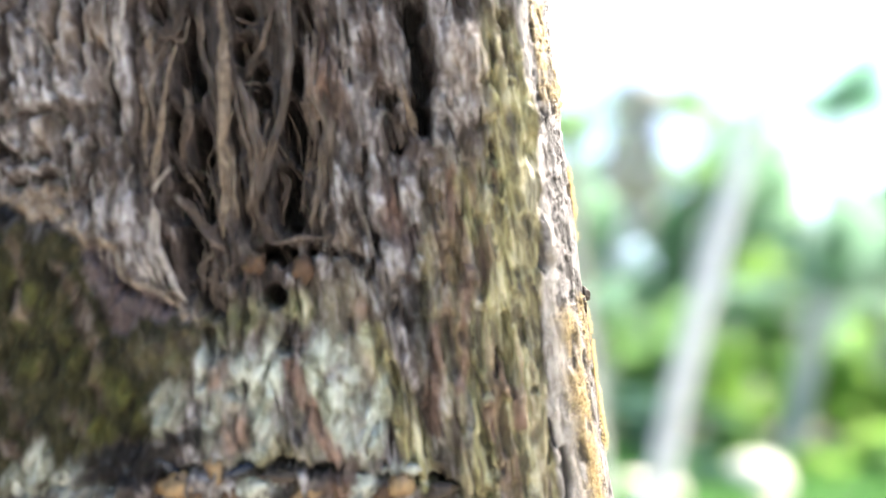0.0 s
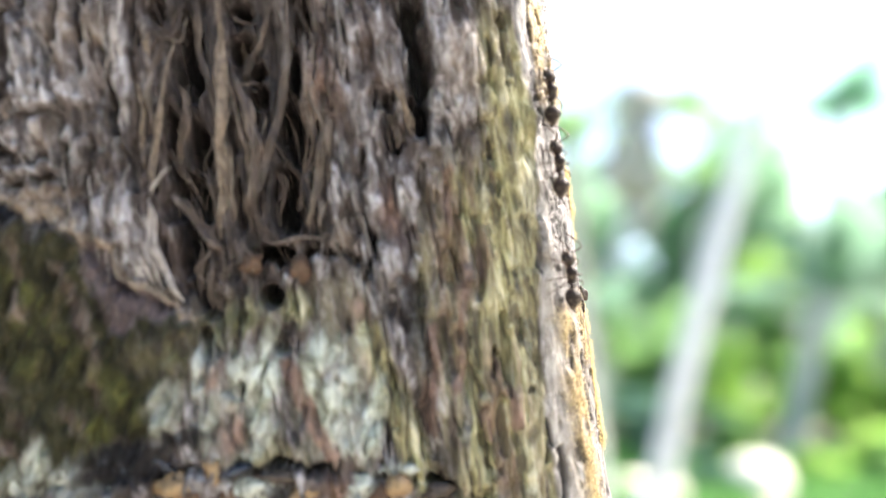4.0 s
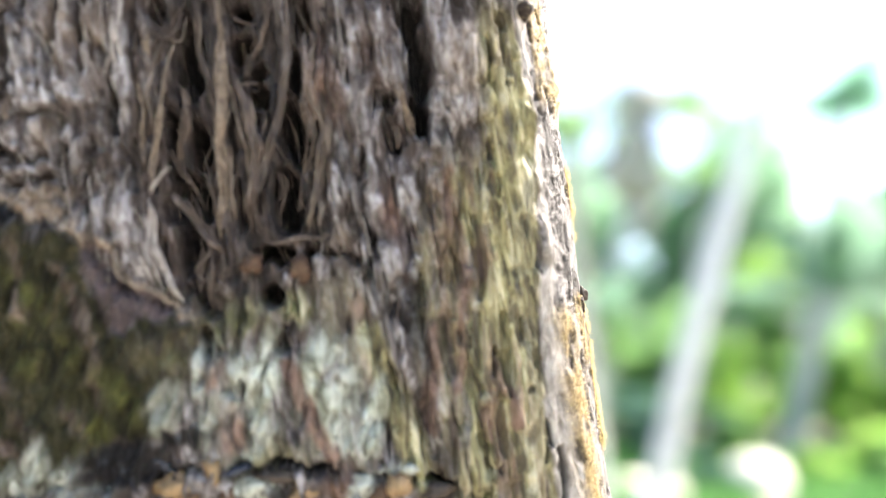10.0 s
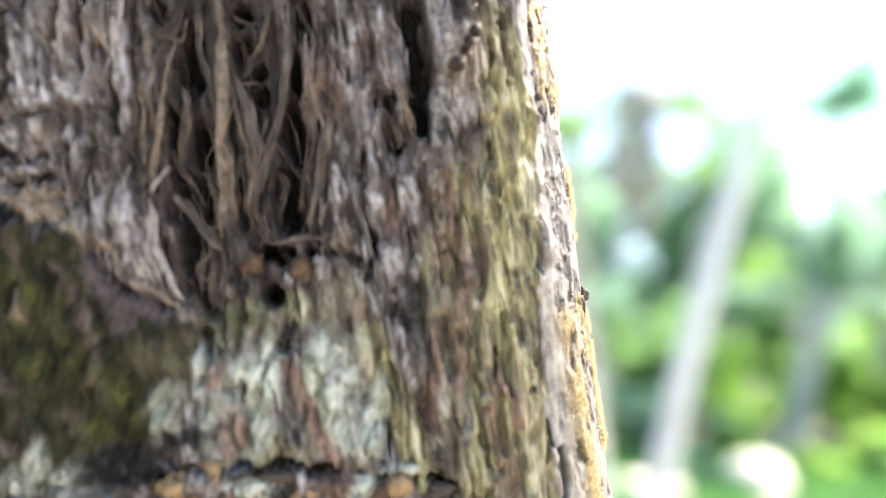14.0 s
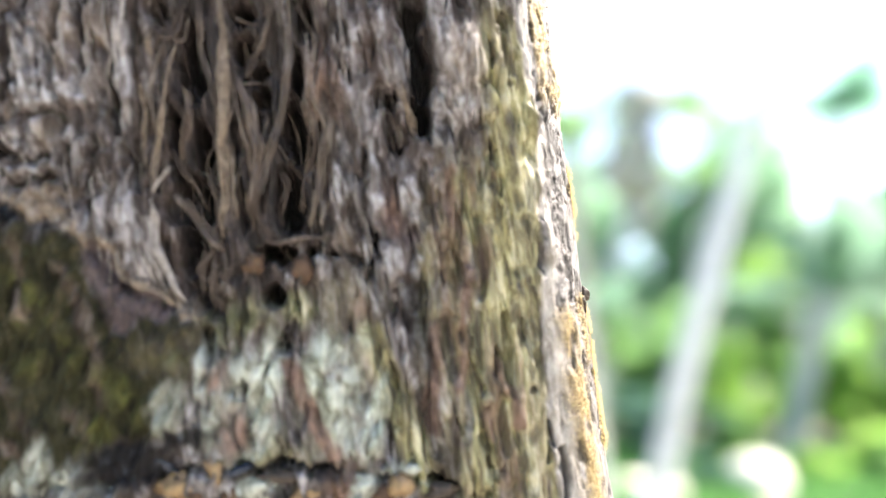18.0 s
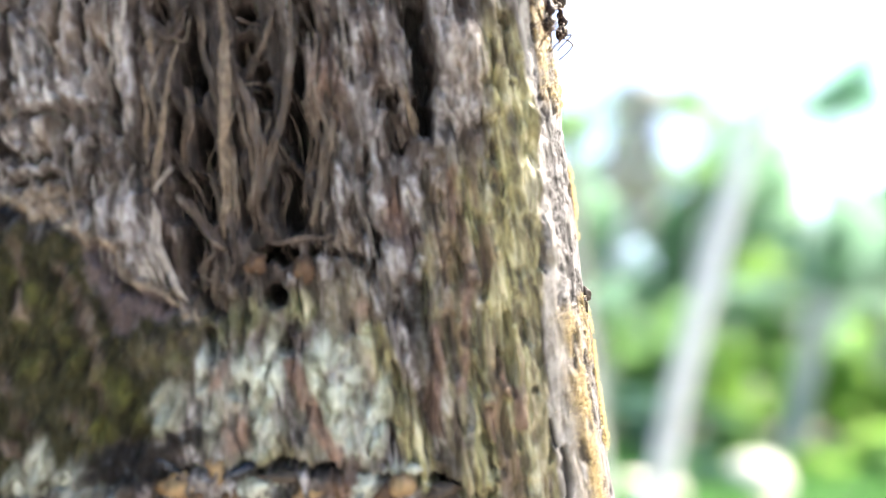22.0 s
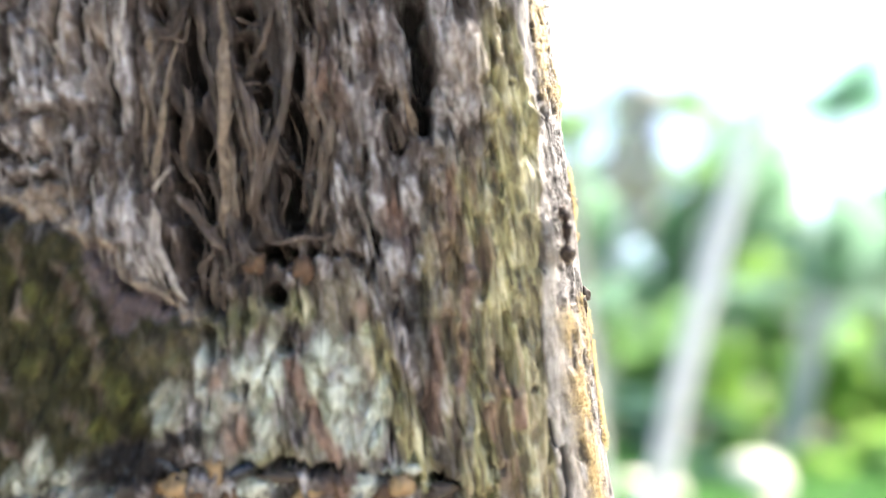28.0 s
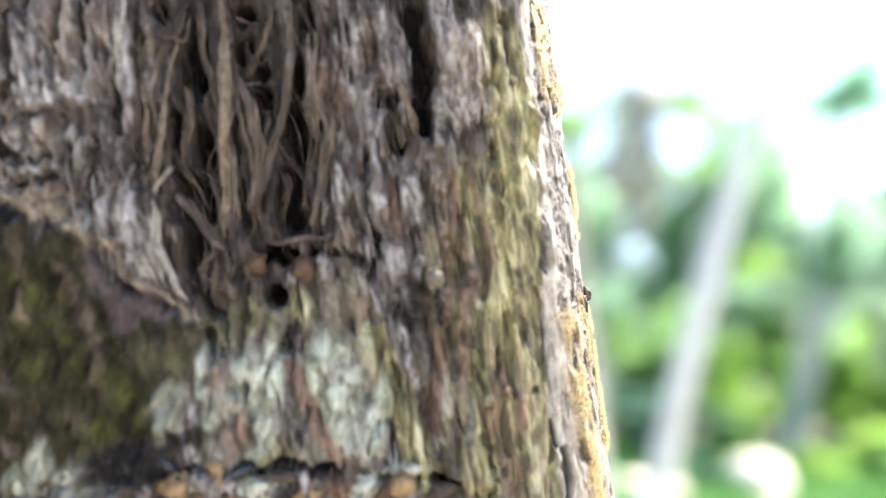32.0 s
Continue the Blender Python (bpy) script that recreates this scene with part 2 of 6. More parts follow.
def lump(radii, seed, rough=0.4, level=3):
    """A knobbly rounded bmesh lump."""
    bm = bmesh.new()
    bmesh.ops.create_icosphere(bm, subdivisions=level, radius=1)
    for v in bm.verts:
        d = 1 + rough * noise.noise(v.co * 1.7 + Vector((seed, 0, 0))) + rough * 0.5 * noise.noise(v.co * 4 + Vector((0, seed, 0)))
        v.co = Vector((v.co.x * radii[0], v.co.y * radii[1], v.co.z * radii[2])) * d
    return bm


# ---- the trunk's form: a rounded section, in millimetres round its edge ----
def section_table():
    a, x, y, s = 12.0, 0.0, 0.0, 0.0
    rows = [(s, x, y, a)]
    for end, radius in ((83, 10.0), (97, 400.0), (180, 10.0), (220, 150.0), (320, 29.28), (360, 150.0), (372, 10.0)):
        n = max(2, int((end - a) / 0.25))
        step = (end - a) / n
        for _ in range(n):
            m, ds = radians(a + step / 2), radius * radians(step)
            x, y, s, a = x - math.sin(m) * ds, y - math.cos(m) * ds, s + ds, a + step
            rows.append((s, x, y, a))
    return np.array(rows)


SECTION = section_table()
ROUND = SECTION[-1, 0]
BASE = 1.60
OFF = Vector((0.06, -0.07, BASE))
TRUNK = VIEW @ pose(0.01806, 0.085, 0, 0, -LEAN) @ Matrix.Translation(-OFF)


def on_section(s):
    s = np.mod(np.asarray(s, float), ROUND)
    return [np.interp(s, SECTION[:, 0], SECTION[:, i]) for i in (1, 2, 3)]


def on_trunk(s, v, h=0.0):
    """Place and normal, in the trunk's space, s mm round and v mm up it, h mm off it."""
    x, y, a = (float(q) for q in on_section(s))
    n = Vector((math.cos(radians(a)), -math.sin(radians(a)), 0))
    return Vector((x, y, v)) * MM + n * h * MM + OFF, n


GRIDS = np.random.RandomState(11).rand(6, 256, 256)


def grain(x, y, k=0):
    """Smooth value noise, 0 to 1."""
    ix, iy = np.floor(x).astype(int), np.floor(y).astype(int)
    fx, fy = x - ix, y - iy
    fx, fy = fx * fx * (3 - 2 * fx), fy * fy * (3 - 2 * fy)
    g = GRIDS[k % 6]
    a, b = g[ix & 255, iy & 255], g[(ix + 1) & 255, iy & 255]
    c, d = g[ix & 255, (iy + 1) & 255], g[(ix + 1) & 255, (iy + 1) & 255]
    return (a * (1 - fx) + b * fx) * (1 - fy) + (c * (1 - fx) + d * fx) * fy


def layers(x, y, k=0, n=4, gain=0.5):
    total, amp, out = 0.0, 1.0, 0.0
    for i in range(n):
        out = out + amp * grain(x * 2 ** i + 17.3 * i, y * 2 ** i + 9.1 * i, k + i)
        total += amp
        amp *= gain
    return out / total


def step(x, a, b):
    t = np.clip((x - a) / (b - a), 0, 1)
    return t * t * (3 - 2 * t)


def bark_relief(S, V):
    """The trunk's relief in mm and the masks of its growth and tones, at s, v in mm; features are placed to fit the
    camera's view.
    """
    fs = S + 1.1 * (layers(S / 3.4, V / 5.5, 0, 3) - 0.5) + 0.9 * (layers(S / 0.8, V / 2.6, 3, 3) - 0.5)
    fv = V + 1.5 * (layers(S / 3, V / 4, 2, 3) - 0.5) + 1.6 * (layers(S / 0.55, V / 4, 1, 2) - 0.5)

    def blob(s, v, rs, rv, soft=0.4, lean=0.0):
        d = np.hypot((fs - s + lean * (fv - v)) / rs, (fv - v) / rv)
        return 1 - step(d, 1 - soft, 1 + soft)

    def most(*m):
        out = m[0]
        for q in m[1:]:
            out = np.maximum(out, q)
        return out

    def seam(w, soft, *pts):
        """A line through (s, v) points, w mm to each side."""
        out = np.full(S.shape, 99.0)
        for (s0, v0), (s1, v1) in zip(pts, pts[1:]):
            ds, dv = s1 - s0, v1 - v0
            t = np.clip(((fs - s0) * ds + (fv - v0) * dv) / (ds * ds + dv * dv), 0, 1)
            out = np.minimum(out, np.hypot(fs - s0 - t * ds, fv - v0 - t * dv))
        return 1 - step(out / w, 1 - soft, 1 + soft)

    def spots(soft, lean, *rows):
        """The most of several blobs: s, v, their two radii and their strength."""
        out = np.zeros(S.shape)
        for s, v, rs, rv, k in rows:
            out = np.maximum(out, k * blob(s, v, rs, rv, soft, lean))
        return out

    def pit(s, v, r):
        return 1 - step(np.hypot((S + fs) / 2 - s, (V + fv) / 2 - v) / r, 0.6, 1.2)

    # grain that runs up the trunk, crumbs and flakes
    wt = S + 1.6 * (layers(S / 6, V / 12, 0, 3) - 0.5) + 0.5 * (layers(S / 1.3, V / 3, 3, 2) - 0.5)
    lumps = layers(wt / 2.3, V / 6.5, 1, 4)
    cords = 1 - np.abs(2 * layers(wt / 2.0, V / 15, 4, 3) - 1)
    threads = 1 - np.abs(2 * layers(wt / 0.85, V / 7, 4, 3) - 1)
    flakes = layers(S / 1.7, V / 4.2, 4, 4)
    crumbs = layers(S / 0.75, V / 1.2, 5, 3)
    slant = layers((S + 0.55 * V) / 1.5, (V - 0.4 * S) / 4.5, 2, 4)

    lines = 1 - step(np.abs(2 * layers(wt / 2.4, V / 24, 3, 3, 0.6) - 1), 0.015, 0.10)
    lines = np.maximum(lines, 1 - step(np.abs(2 * layers(wt / 1.7 + 40, V / 15, 5, 3, 0.6) - 1), 0.01, 0.09)) * step(layers(S / 3, V / 5, 0, 3), 0.36, 0.56)

    # the scale of an old leaf base, its dark plate and the ledge under it
    scale = step(-fv - np.interp(S, [0, 48.5, 51.7, 54.4, 60.6, 62.7, 65.7, 72.7, 100], [60, 20, 2.3, 0.3, -3.6, -7.9, -10.6, -13.7, -20.0]), -0.7, 0.9) * step(fs + 0.45 * np.clip(-fv - 6, 0, 20) * -1.0, 50.5, 52.5)
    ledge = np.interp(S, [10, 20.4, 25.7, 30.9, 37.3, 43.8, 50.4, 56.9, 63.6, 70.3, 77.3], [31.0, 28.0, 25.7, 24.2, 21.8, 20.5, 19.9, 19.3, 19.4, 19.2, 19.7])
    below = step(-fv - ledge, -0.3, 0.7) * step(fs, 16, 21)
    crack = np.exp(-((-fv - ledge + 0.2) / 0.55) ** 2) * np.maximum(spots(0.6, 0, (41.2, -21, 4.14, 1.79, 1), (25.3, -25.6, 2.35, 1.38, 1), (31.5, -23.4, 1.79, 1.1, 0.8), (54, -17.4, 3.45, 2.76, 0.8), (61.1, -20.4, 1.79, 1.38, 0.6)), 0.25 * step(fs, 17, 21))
    plum = most(seam(1.79, 0.3, (61.3, 5.7), (59.8, 2.1), (59.5, -0.6)), seam(1.52, 0.35, (59.8, 2.1), (55.1, -0.2)), 0.9 * seam(0.83, 0.4, (62.4, 7.5), (60.4, 4.9)),
                spots(0.6, 0, (25.4, 4.3, 1.24, 1.24, 0.9), (27.6, 5.9, 2.35, 1.66, 0.6), (38.1, -7.5, 0.69, 0.69, 0.3), (19.3, -3.7, 0.83, 1.1, 0.5), (23.5, -2.1, 0.69, 3.45, 0.5)),
                0.55 * seam(0.62, 0.7, (23.5, -1.4), (25, -9.4), (25.8, -18.9)), 0.6 * seam(0.55, 0.7, (18, 1.9), (19.5, -6.1)), 0.6 * seam(0.55, 0.7, (22.3, -11.2), (23.2, -20.6)), 0.6 * seam(0.48, 0.7, (20.5, 9.8), (21.8, 2.4)))
    slate = spots(0.5, 0, (71.5, 12.7, 1.66, 1.66, 0.95), (67.4, 10.3, 1.79, 0.97, 0.6), (61.6, -16.7, 4.97, 1.79, 0.95), (64.8, -18.3, 3.45, 0.97, 0.8), (59.4, -18.8, 5.11, 1.52, 0.9), (54.5, -15.6, 3.59, 1.17, 0.9), (26, -5.2, 1.79, 5.87, 0.75),
                  (19.8, 15.9, 1.24, 1.1, 0.8), (31.5, 2, 1.66, 0.83, 0.7), (18.4, -13.2, 1.52, 1.1, 0.6), (24.3, -23.2, 0.97, 2.35, 0.5), (47.8, -20.4, 4.83, 0.55, 0.7), (22.2, 18.6, 1.1, 2.76, 0.6))

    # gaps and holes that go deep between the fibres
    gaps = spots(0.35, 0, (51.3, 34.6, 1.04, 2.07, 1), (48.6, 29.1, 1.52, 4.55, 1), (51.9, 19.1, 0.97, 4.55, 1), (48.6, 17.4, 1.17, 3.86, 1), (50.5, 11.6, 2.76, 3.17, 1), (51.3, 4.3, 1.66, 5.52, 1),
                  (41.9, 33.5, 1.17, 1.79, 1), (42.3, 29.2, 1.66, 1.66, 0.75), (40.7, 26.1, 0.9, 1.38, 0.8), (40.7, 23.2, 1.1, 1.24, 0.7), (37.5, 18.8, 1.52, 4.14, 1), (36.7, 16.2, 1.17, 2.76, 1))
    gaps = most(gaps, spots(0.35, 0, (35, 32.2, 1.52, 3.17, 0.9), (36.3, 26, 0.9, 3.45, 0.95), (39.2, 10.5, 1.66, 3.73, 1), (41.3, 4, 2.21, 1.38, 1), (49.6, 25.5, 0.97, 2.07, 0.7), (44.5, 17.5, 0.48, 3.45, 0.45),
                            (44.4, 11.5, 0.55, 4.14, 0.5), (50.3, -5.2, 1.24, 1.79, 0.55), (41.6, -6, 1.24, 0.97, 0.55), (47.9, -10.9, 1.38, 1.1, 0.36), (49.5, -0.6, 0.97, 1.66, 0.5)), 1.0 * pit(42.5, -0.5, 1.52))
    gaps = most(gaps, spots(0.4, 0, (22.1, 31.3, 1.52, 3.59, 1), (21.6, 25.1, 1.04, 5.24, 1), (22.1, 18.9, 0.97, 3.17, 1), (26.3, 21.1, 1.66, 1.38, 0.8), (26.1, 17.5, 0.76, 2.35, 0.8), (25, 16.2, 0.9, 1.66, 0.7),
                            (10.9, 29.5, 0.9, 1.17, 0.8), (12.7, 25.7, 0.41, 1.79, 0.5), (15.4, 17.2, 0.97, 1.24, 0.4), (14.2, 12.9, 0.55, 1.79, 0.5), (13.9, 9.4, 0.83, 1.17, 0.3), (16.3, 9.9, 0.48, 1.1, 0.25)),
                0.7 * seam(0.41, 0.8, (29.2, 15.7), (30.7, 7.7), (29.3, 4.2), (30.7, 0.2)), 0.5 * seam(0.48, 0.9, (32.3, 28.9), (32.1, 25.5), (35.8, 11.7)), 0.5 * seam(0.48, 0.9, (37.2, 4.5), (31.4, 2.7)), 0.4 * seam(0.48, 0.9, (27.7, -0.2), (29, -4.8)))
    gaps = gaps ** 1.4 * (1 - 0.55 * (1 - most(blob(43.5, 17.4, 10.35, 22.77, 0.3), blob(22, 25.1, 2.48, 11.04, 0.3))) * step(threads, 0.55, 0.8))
    slits = most(seam(0.41, 0.6, (69.1, 36.8), (69.8, 30.2), (71.4, 21.1)), seam(0.41, 0.7, (62.3, 37.2), (63.1, 32.6)), seam(0.48, 0.7, (60, 36.9), (60.6, 33)), 0.9 * seam(0.55, 0.6, (57.4, 31.2), (57.8, 26.6), (57.9, 20.9)),
                 0.8 * seam(0.48, 0.6, (54, 35.5), (54.5, 31.2)), 0.6 * seam(0.55, 0.9, (67.3, 24), (64.6, 23.8), (64.8, 21.5)), 0.6 * seam(0.48, 0.7, (64.1, 20.1), (65, 15.5)), 0.6 * seam(0.55, 0.7, (61.1, 19.7), (62.5, 14.5)),
                 0.7 * seam(0.48, 0.7, (55.8, 19.6), (56.6, 14.4)), 0.6 * seam(0.62, 0.7, (71.8, 20.4), (67.9, 18.9)), 0.6 * seam(0.55, 0.7, (70.2, 16.9), (66, 16)), 0.6 * seam(0.41, 0.7, (61.5, 11.7), (61.6, 13.7)))
    furrows = most(0.6 * seam(0.83, 0.6, (29.8, -11.1), (27.4, -15.9), (25.8, -21.6)), 0.8 * seam(0.69, 0.6, (22.4, -5.7), (22.9, -12.5)), 0.9 * seam(0.69, 0.6, (16.8, -11), (17.1, -12.7)), 0.8 * seam(0.62, 0.6, (26.5, -14), (25.9, -19.5)),
                   0.7 * seam(0.55, 0.6, (20.3, -12.2), (21.3, -18.2)), 0.8 * seam(0.48, 0.6, (15.3, -6.7), (15.6, -15.7)), 0.8 * seam(0.55, 0.6, (16.7, -16.2), (17.4, -22.3)), 0.8 * seam(0.55, 0.6, (26.3, -25.1), (24.3, -25.8)),
                   0.8 * seam(0.48, 0.6, (16.9, 5.9), (17.9, -3.6)), 0.7 * seam(0.48, 0.6, (19.5, 6.3), (21.2, -5.9)), 0.8 * seam(0.48, 0.6, (22.7, 12.1), (23.7, 5.4)), 0.7 * seam(0.55, 0.6, (18.6, -6.2), (19.1, -11.7)), 0.6 * seam(0.55, 0.6, (13, -7), (12.4, -12.7)), 0.7 * seam(0.55, 0.6, (20, -19.8), (19.5, -25.4)))
    specks = spots(0.6, 0, (13.2, -16, 0.45, 0.55, 1), (11.2, 3.5, 0.6, 1.2, 0.8), (11.9, 6.7, 0.5, 1.0, 0.5), (12.8, -1.5, 0.9, 0.8, 0.5), (10, -1.3, 1.1, 0.8, 0.8), (13.5, -9.1, 0.5, 1.0, 0.7), (11.8, -8.6, 0.5, 1.6, 0.6),
                   (11.8, -13.5, 0.4, 2.4, 0.6), (13.7, -21.5, 0.8, 1.0, 0.6), (15.9, -21.5, 0.8, 1.0, 0.5), (15, -24.4, 0.9, 1.2, 0.5), (16.1, -27.3, 1.2, 1.2, 0.5), (15.2, -12.3, 0.4, 1.5, 0.4), (11.6, 16.8, 0.5, 1.6, 0.5), (10.3, 23.3, 0.6, 1.2, 0.4), (10.8, 21.2, 0.4, 0.5, 0.6))
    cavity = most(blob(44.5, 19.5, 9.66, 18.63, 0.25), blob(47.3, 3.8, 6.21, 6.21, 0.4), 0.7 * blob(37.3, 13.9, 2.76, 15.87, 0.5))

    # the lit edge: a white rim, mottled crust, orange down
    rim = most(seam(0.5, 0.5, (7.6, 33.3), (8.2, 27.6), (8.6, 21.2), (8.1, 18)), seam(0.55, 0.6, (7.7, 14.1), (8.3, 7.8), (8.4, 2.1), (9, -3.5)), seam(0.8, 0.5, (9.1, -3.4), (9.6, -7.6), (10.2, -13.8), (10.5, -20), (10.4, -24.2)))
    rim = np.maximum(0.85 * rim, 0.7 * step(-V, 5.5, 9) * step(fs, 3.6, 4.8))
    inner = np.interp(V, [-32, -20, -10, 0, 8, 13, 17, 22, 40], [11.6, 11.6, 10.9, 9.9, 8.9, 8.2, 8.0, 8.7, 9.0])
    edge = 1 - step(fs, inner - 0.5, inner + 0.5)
    patches = layers(S / 1.6, V / 4.5, 3, 4)
    orange = most(np.exp(-((fs - np.interp(V, [-32, -20, -8], [6.2, 6.4, 6.9])) / 2.0) ** 2) * step(-V, 5.5, 8.5) * step(patches, 0.26, 0.46),
                  (1 - step(np.abs(fs - 3.0), 0.7, 1.4)) * step(-V, 4.5, 6.5) * (1 - step(-V, 13, 16)) * step(patches, 0.36, 0.46),
                  (1 - step(np.abs(fs - 5.0), 1.4, 2.2)) * step(V, 17.5, 21) * (1 - step(V, 31, 34)) * (0.35 + 0.65 * step(patches, 0.26, 0.44)),
                  0.8 * (1 - step(np.abs(fs - 2.4), 0.6, 1.5)) * step(V, 16, 19) * (1 - step(V, 23, 27)) * step(patches, 0.40, 0.50),
                  (1 - step(np.abs(S), 1.0, 1.7)) * (step(V, -28, -25) * (1 - step(V, -9, -7)) + step(V, 0.5, 2.5) * (1 - step(V, 10, 12.5)) + step(V, 17, 18.5) * (1 - step(V, 21, 23))) * step(layers(S / 3, V / 3, 0, 2), 0.24, 0.38)) * edge
    speck = layers(S / 0.85, V / 1.5, 2, 4, 0.62)
    mottle = spots(0.5, 0, (5.3, 15.4, 1.2, 2.4, 1), (6.3, 11.2, 1.4, 3.0, 0.7), (6.4, 3.7, 1.5, 2.4, 1), (4.9, 1.8, 1.0, 1.5, 0.9), (5.3, -1.8, 0.7, 1.8, 0.9), (7.3, -2.3, 0.8, 1.0, 0.6), (4.8, 7.6, 1.2, 2.0, 0.7), (7.8, 7, 0.6, 1.2, 0.5),
                   (2.9, 31.3, 1.6, 2.6, 0.8), (4.4, 22.9, 1.2, 2.0, 0.8), (6, 21.3, 0.6, 1.2, 0.6), (6.3, 17.8, 0.8, 0.6, 0.9), (4.4, 13.5, 0.9, 3.0, 0.8), (2.8, -5.7, 1.2, 2.2, 0.9), (3.7, -10.8, 0.9, 2.4, 0.6))
    pits = edge * np.clip(mottle * step(speck, 0.30, 0.42) + (1 - rim) * step(speck, 0.58, 0.66) + 0.7 * (1 - step(fs, 2.8, 5.2)) * step(V, -8, 20) * step(speck, 0.46, 0.56)
                          + 0.9 * most(seam(0.55, 0.7, (6.3, -10.3), (6.7, -13.8)), seam(0.55, 0.7, (2.8, -8.7), (4.5, -14.3), (4.9, -18.5), (4.1, -22)), seam(0.6, 0.7, (0, -31.2), (2, -32)), 0.7 * seam(0.5, 0.7, (7.9, -24.1), (7.6, -25.8))) * step(speck, 0.26, 0.40), 0, 1)
    lips = most(seam(0.42, 0.5, (11.4, -20.5), (11.1, -23.2)), 0.9 * seam(0.42, 0.6, (10.2, -23.9), (10.4, -27.7), (10.9, -31.1)), 0.6 * seam(0.3, 0.6, (12, -23.2), (12.2, -25.2)))
    crust = edge * (1 - orange)

    # growth on the bark
    olive_zone = most(blob(17.6, -11.9, 7.73, 22.77, 0.25), blob(11.4, 17.8, 3.04, 13.11, 0.4), 0.65 * blob(20.1, 2.9, 3.45, 8.97, 0.6), seam(1.79, 0.5, (32, -7.1), (30.1, -12.8), (28.3, -19.8), (27.6, -24.7)), 0.8 * blob(39.4, -2.3, 1.79, 1.66, 0.5),
                      0.6 * blob(46.7, -2.3, 3.45, 2.07, 0.7), 0.4 * blob(55.1, -5.2, 4.14, 2.35, 0.6), 0.25 * blob(34.1, -2.7, 4.14, 3.45, 0.8), 0.6 * blob(43.6, -18.9, 6.21, 1.24, 0.8), blob(21.9, -23.6, 2.21, 3.45, 0.4))
    olive_zone = np.maximum(olive_zone, blob(12.3, -7.1, 3.6, 27, 0.3))
    calm = blob(12, -1.6, 6.0, 46, 0.35)
    olive = olive_zone * np.maximum(0.35 + 0.65 * step(layers(wt / 1.5, V / 16, 2, 4), 0.40, 0.54), 0.82 * calm)
    rust = most(seam(0.97, 0.5, (41.2, -8.4), (40.4, -12.6), (39, -16.8), (37.7, -20.1)), 0.9 * blob(48.8, -15.8, 1.52, 3.04, 0.6), 0.7 * blob(49.9, -8.6, 0.97, 1.66, 0.6), 0.8 * seam(0.76, 0.6, (23.8, -6.9), (25.4, -14.8), (25.8, -19.2)),
                0.8 * seam(0.69, 0.6, (19.3, -0.6), (20.1, -6), (21.9, -14)), 0.8 * seam(0.69, 0.6, (18.3, -15.9), (18.6, -20.4)), 0.9 * seam(0.62, 0.6, (15.1, -15.7), (15.3, -19.9)), 0.7 * seam(0.62, 0.6, (19.6, 11.8), (21.3, 1.7)), 0.6 * seam(0.62, 0.6, (16.4, 4.5), (17.7, -2.2)), 0.8 * seam(0.55, 0.6, (16.5, -12.1), (16.3, -15.6)), 0.75 * blob(27.3, 7.9, 0.9, 2.76, 0.7), 0.4 * blob(33.1, -10.3, 1.1, 3.45, 0.8),
                0.42 * seam(0.83, 0.6, (65.7, 5.6), (63.6, 0.6), (62.8, -5.5), (63.1, -10.1)), 0.5 * blob(70.5, 7.5, 0.83, 2.76, 0.6), 0.75 * blob(70.9, 1.9, 1.1, 1.1, 0.8), 0.5 * spots(0.7, -0.5, (74.8, -5.6, 1.24, 2.48, 1), (72.4, -10.6, 1.1, 2.07, 0.8), (73.9, -14.1, 0.97, 1.93, 1), (66, -11.8, 1.1, 2.35, 1), (63.1, -8.1, 0.83, 2.07, 0.8)),
                0.55 * olive_zone * step(S, 11, 15) * (1 - step(S, 25, 29)) * step(layers(wt / 1.3, V / 24, 4, 3), 0.53, 0.61), 0.6 * blob(32.2, -3.3, 0.97, 1.52, 0.7), 0.8 * blob(38.2, -23.6, 2.07, 1.66, 0.6), 0.6 * blob(32.9, 24.2, 2.07, 4.14, 0.8))
    lichen = spots(0.45, 0.35, (55.2, -11.5, 2.21, 2.9, 0.55), (50.8, -8.1, 1.1, 3.45, 0.7), (47.2, -8.3, 2.21, 2.35, 0.8), (44.5, -10.7, 2.07, 5.11, 1), (46.3, -16.8, 3.04, 3.04, 0.75), (50.2, -13.9, 2.35, 3.45, 0.6), (38.8, -10.1, 1.79, 4.55, 1), (37.7, -14.3, 1.79, 3.45, 1),
                   (34.9, -8.3, 2.76, 2.07, 0.7), (35.1, -12.7, 2.35, 4.14, 0.75), (32.6, -16.5, 1.52, 5.24, 0.95), (36.2, -18.3, 3.17, 2.21, 0.75), (71.7, -16.5, 1.52, 2.9, 0.7), (68.2, -18.2, 2.07, 1.79, 0.45))
    lichen = most(lichen, spots(0.45, 0.35, (74.3, -18.1, 1.1, 2.07, 0.5), (65.4, -20.3, 3.45, 1.24, 0.4), (47.1, -22.5, 2.48, 1.38, 0.7), (35, -24.3, 1.79, 1.79, 0.6), (31.4, -22.7, 1.38, 0.97, 0.5))) * (0.6 + 0.4 * step(slant, 0.38, 0.52))
    lichen = lichen * (1 - 0.9 * rust) * (1 - step(gaps, 0.2, 0.6))
    moss = np.clip(scale * (1 - 0.85 * below) - plum - 0.9 * slate - 0.8 * rust - 0.9 * lichen, 0, 1) * (1 - 0.35 * blob(55.1, -5.2, 4.14, 2.35, 0.6))
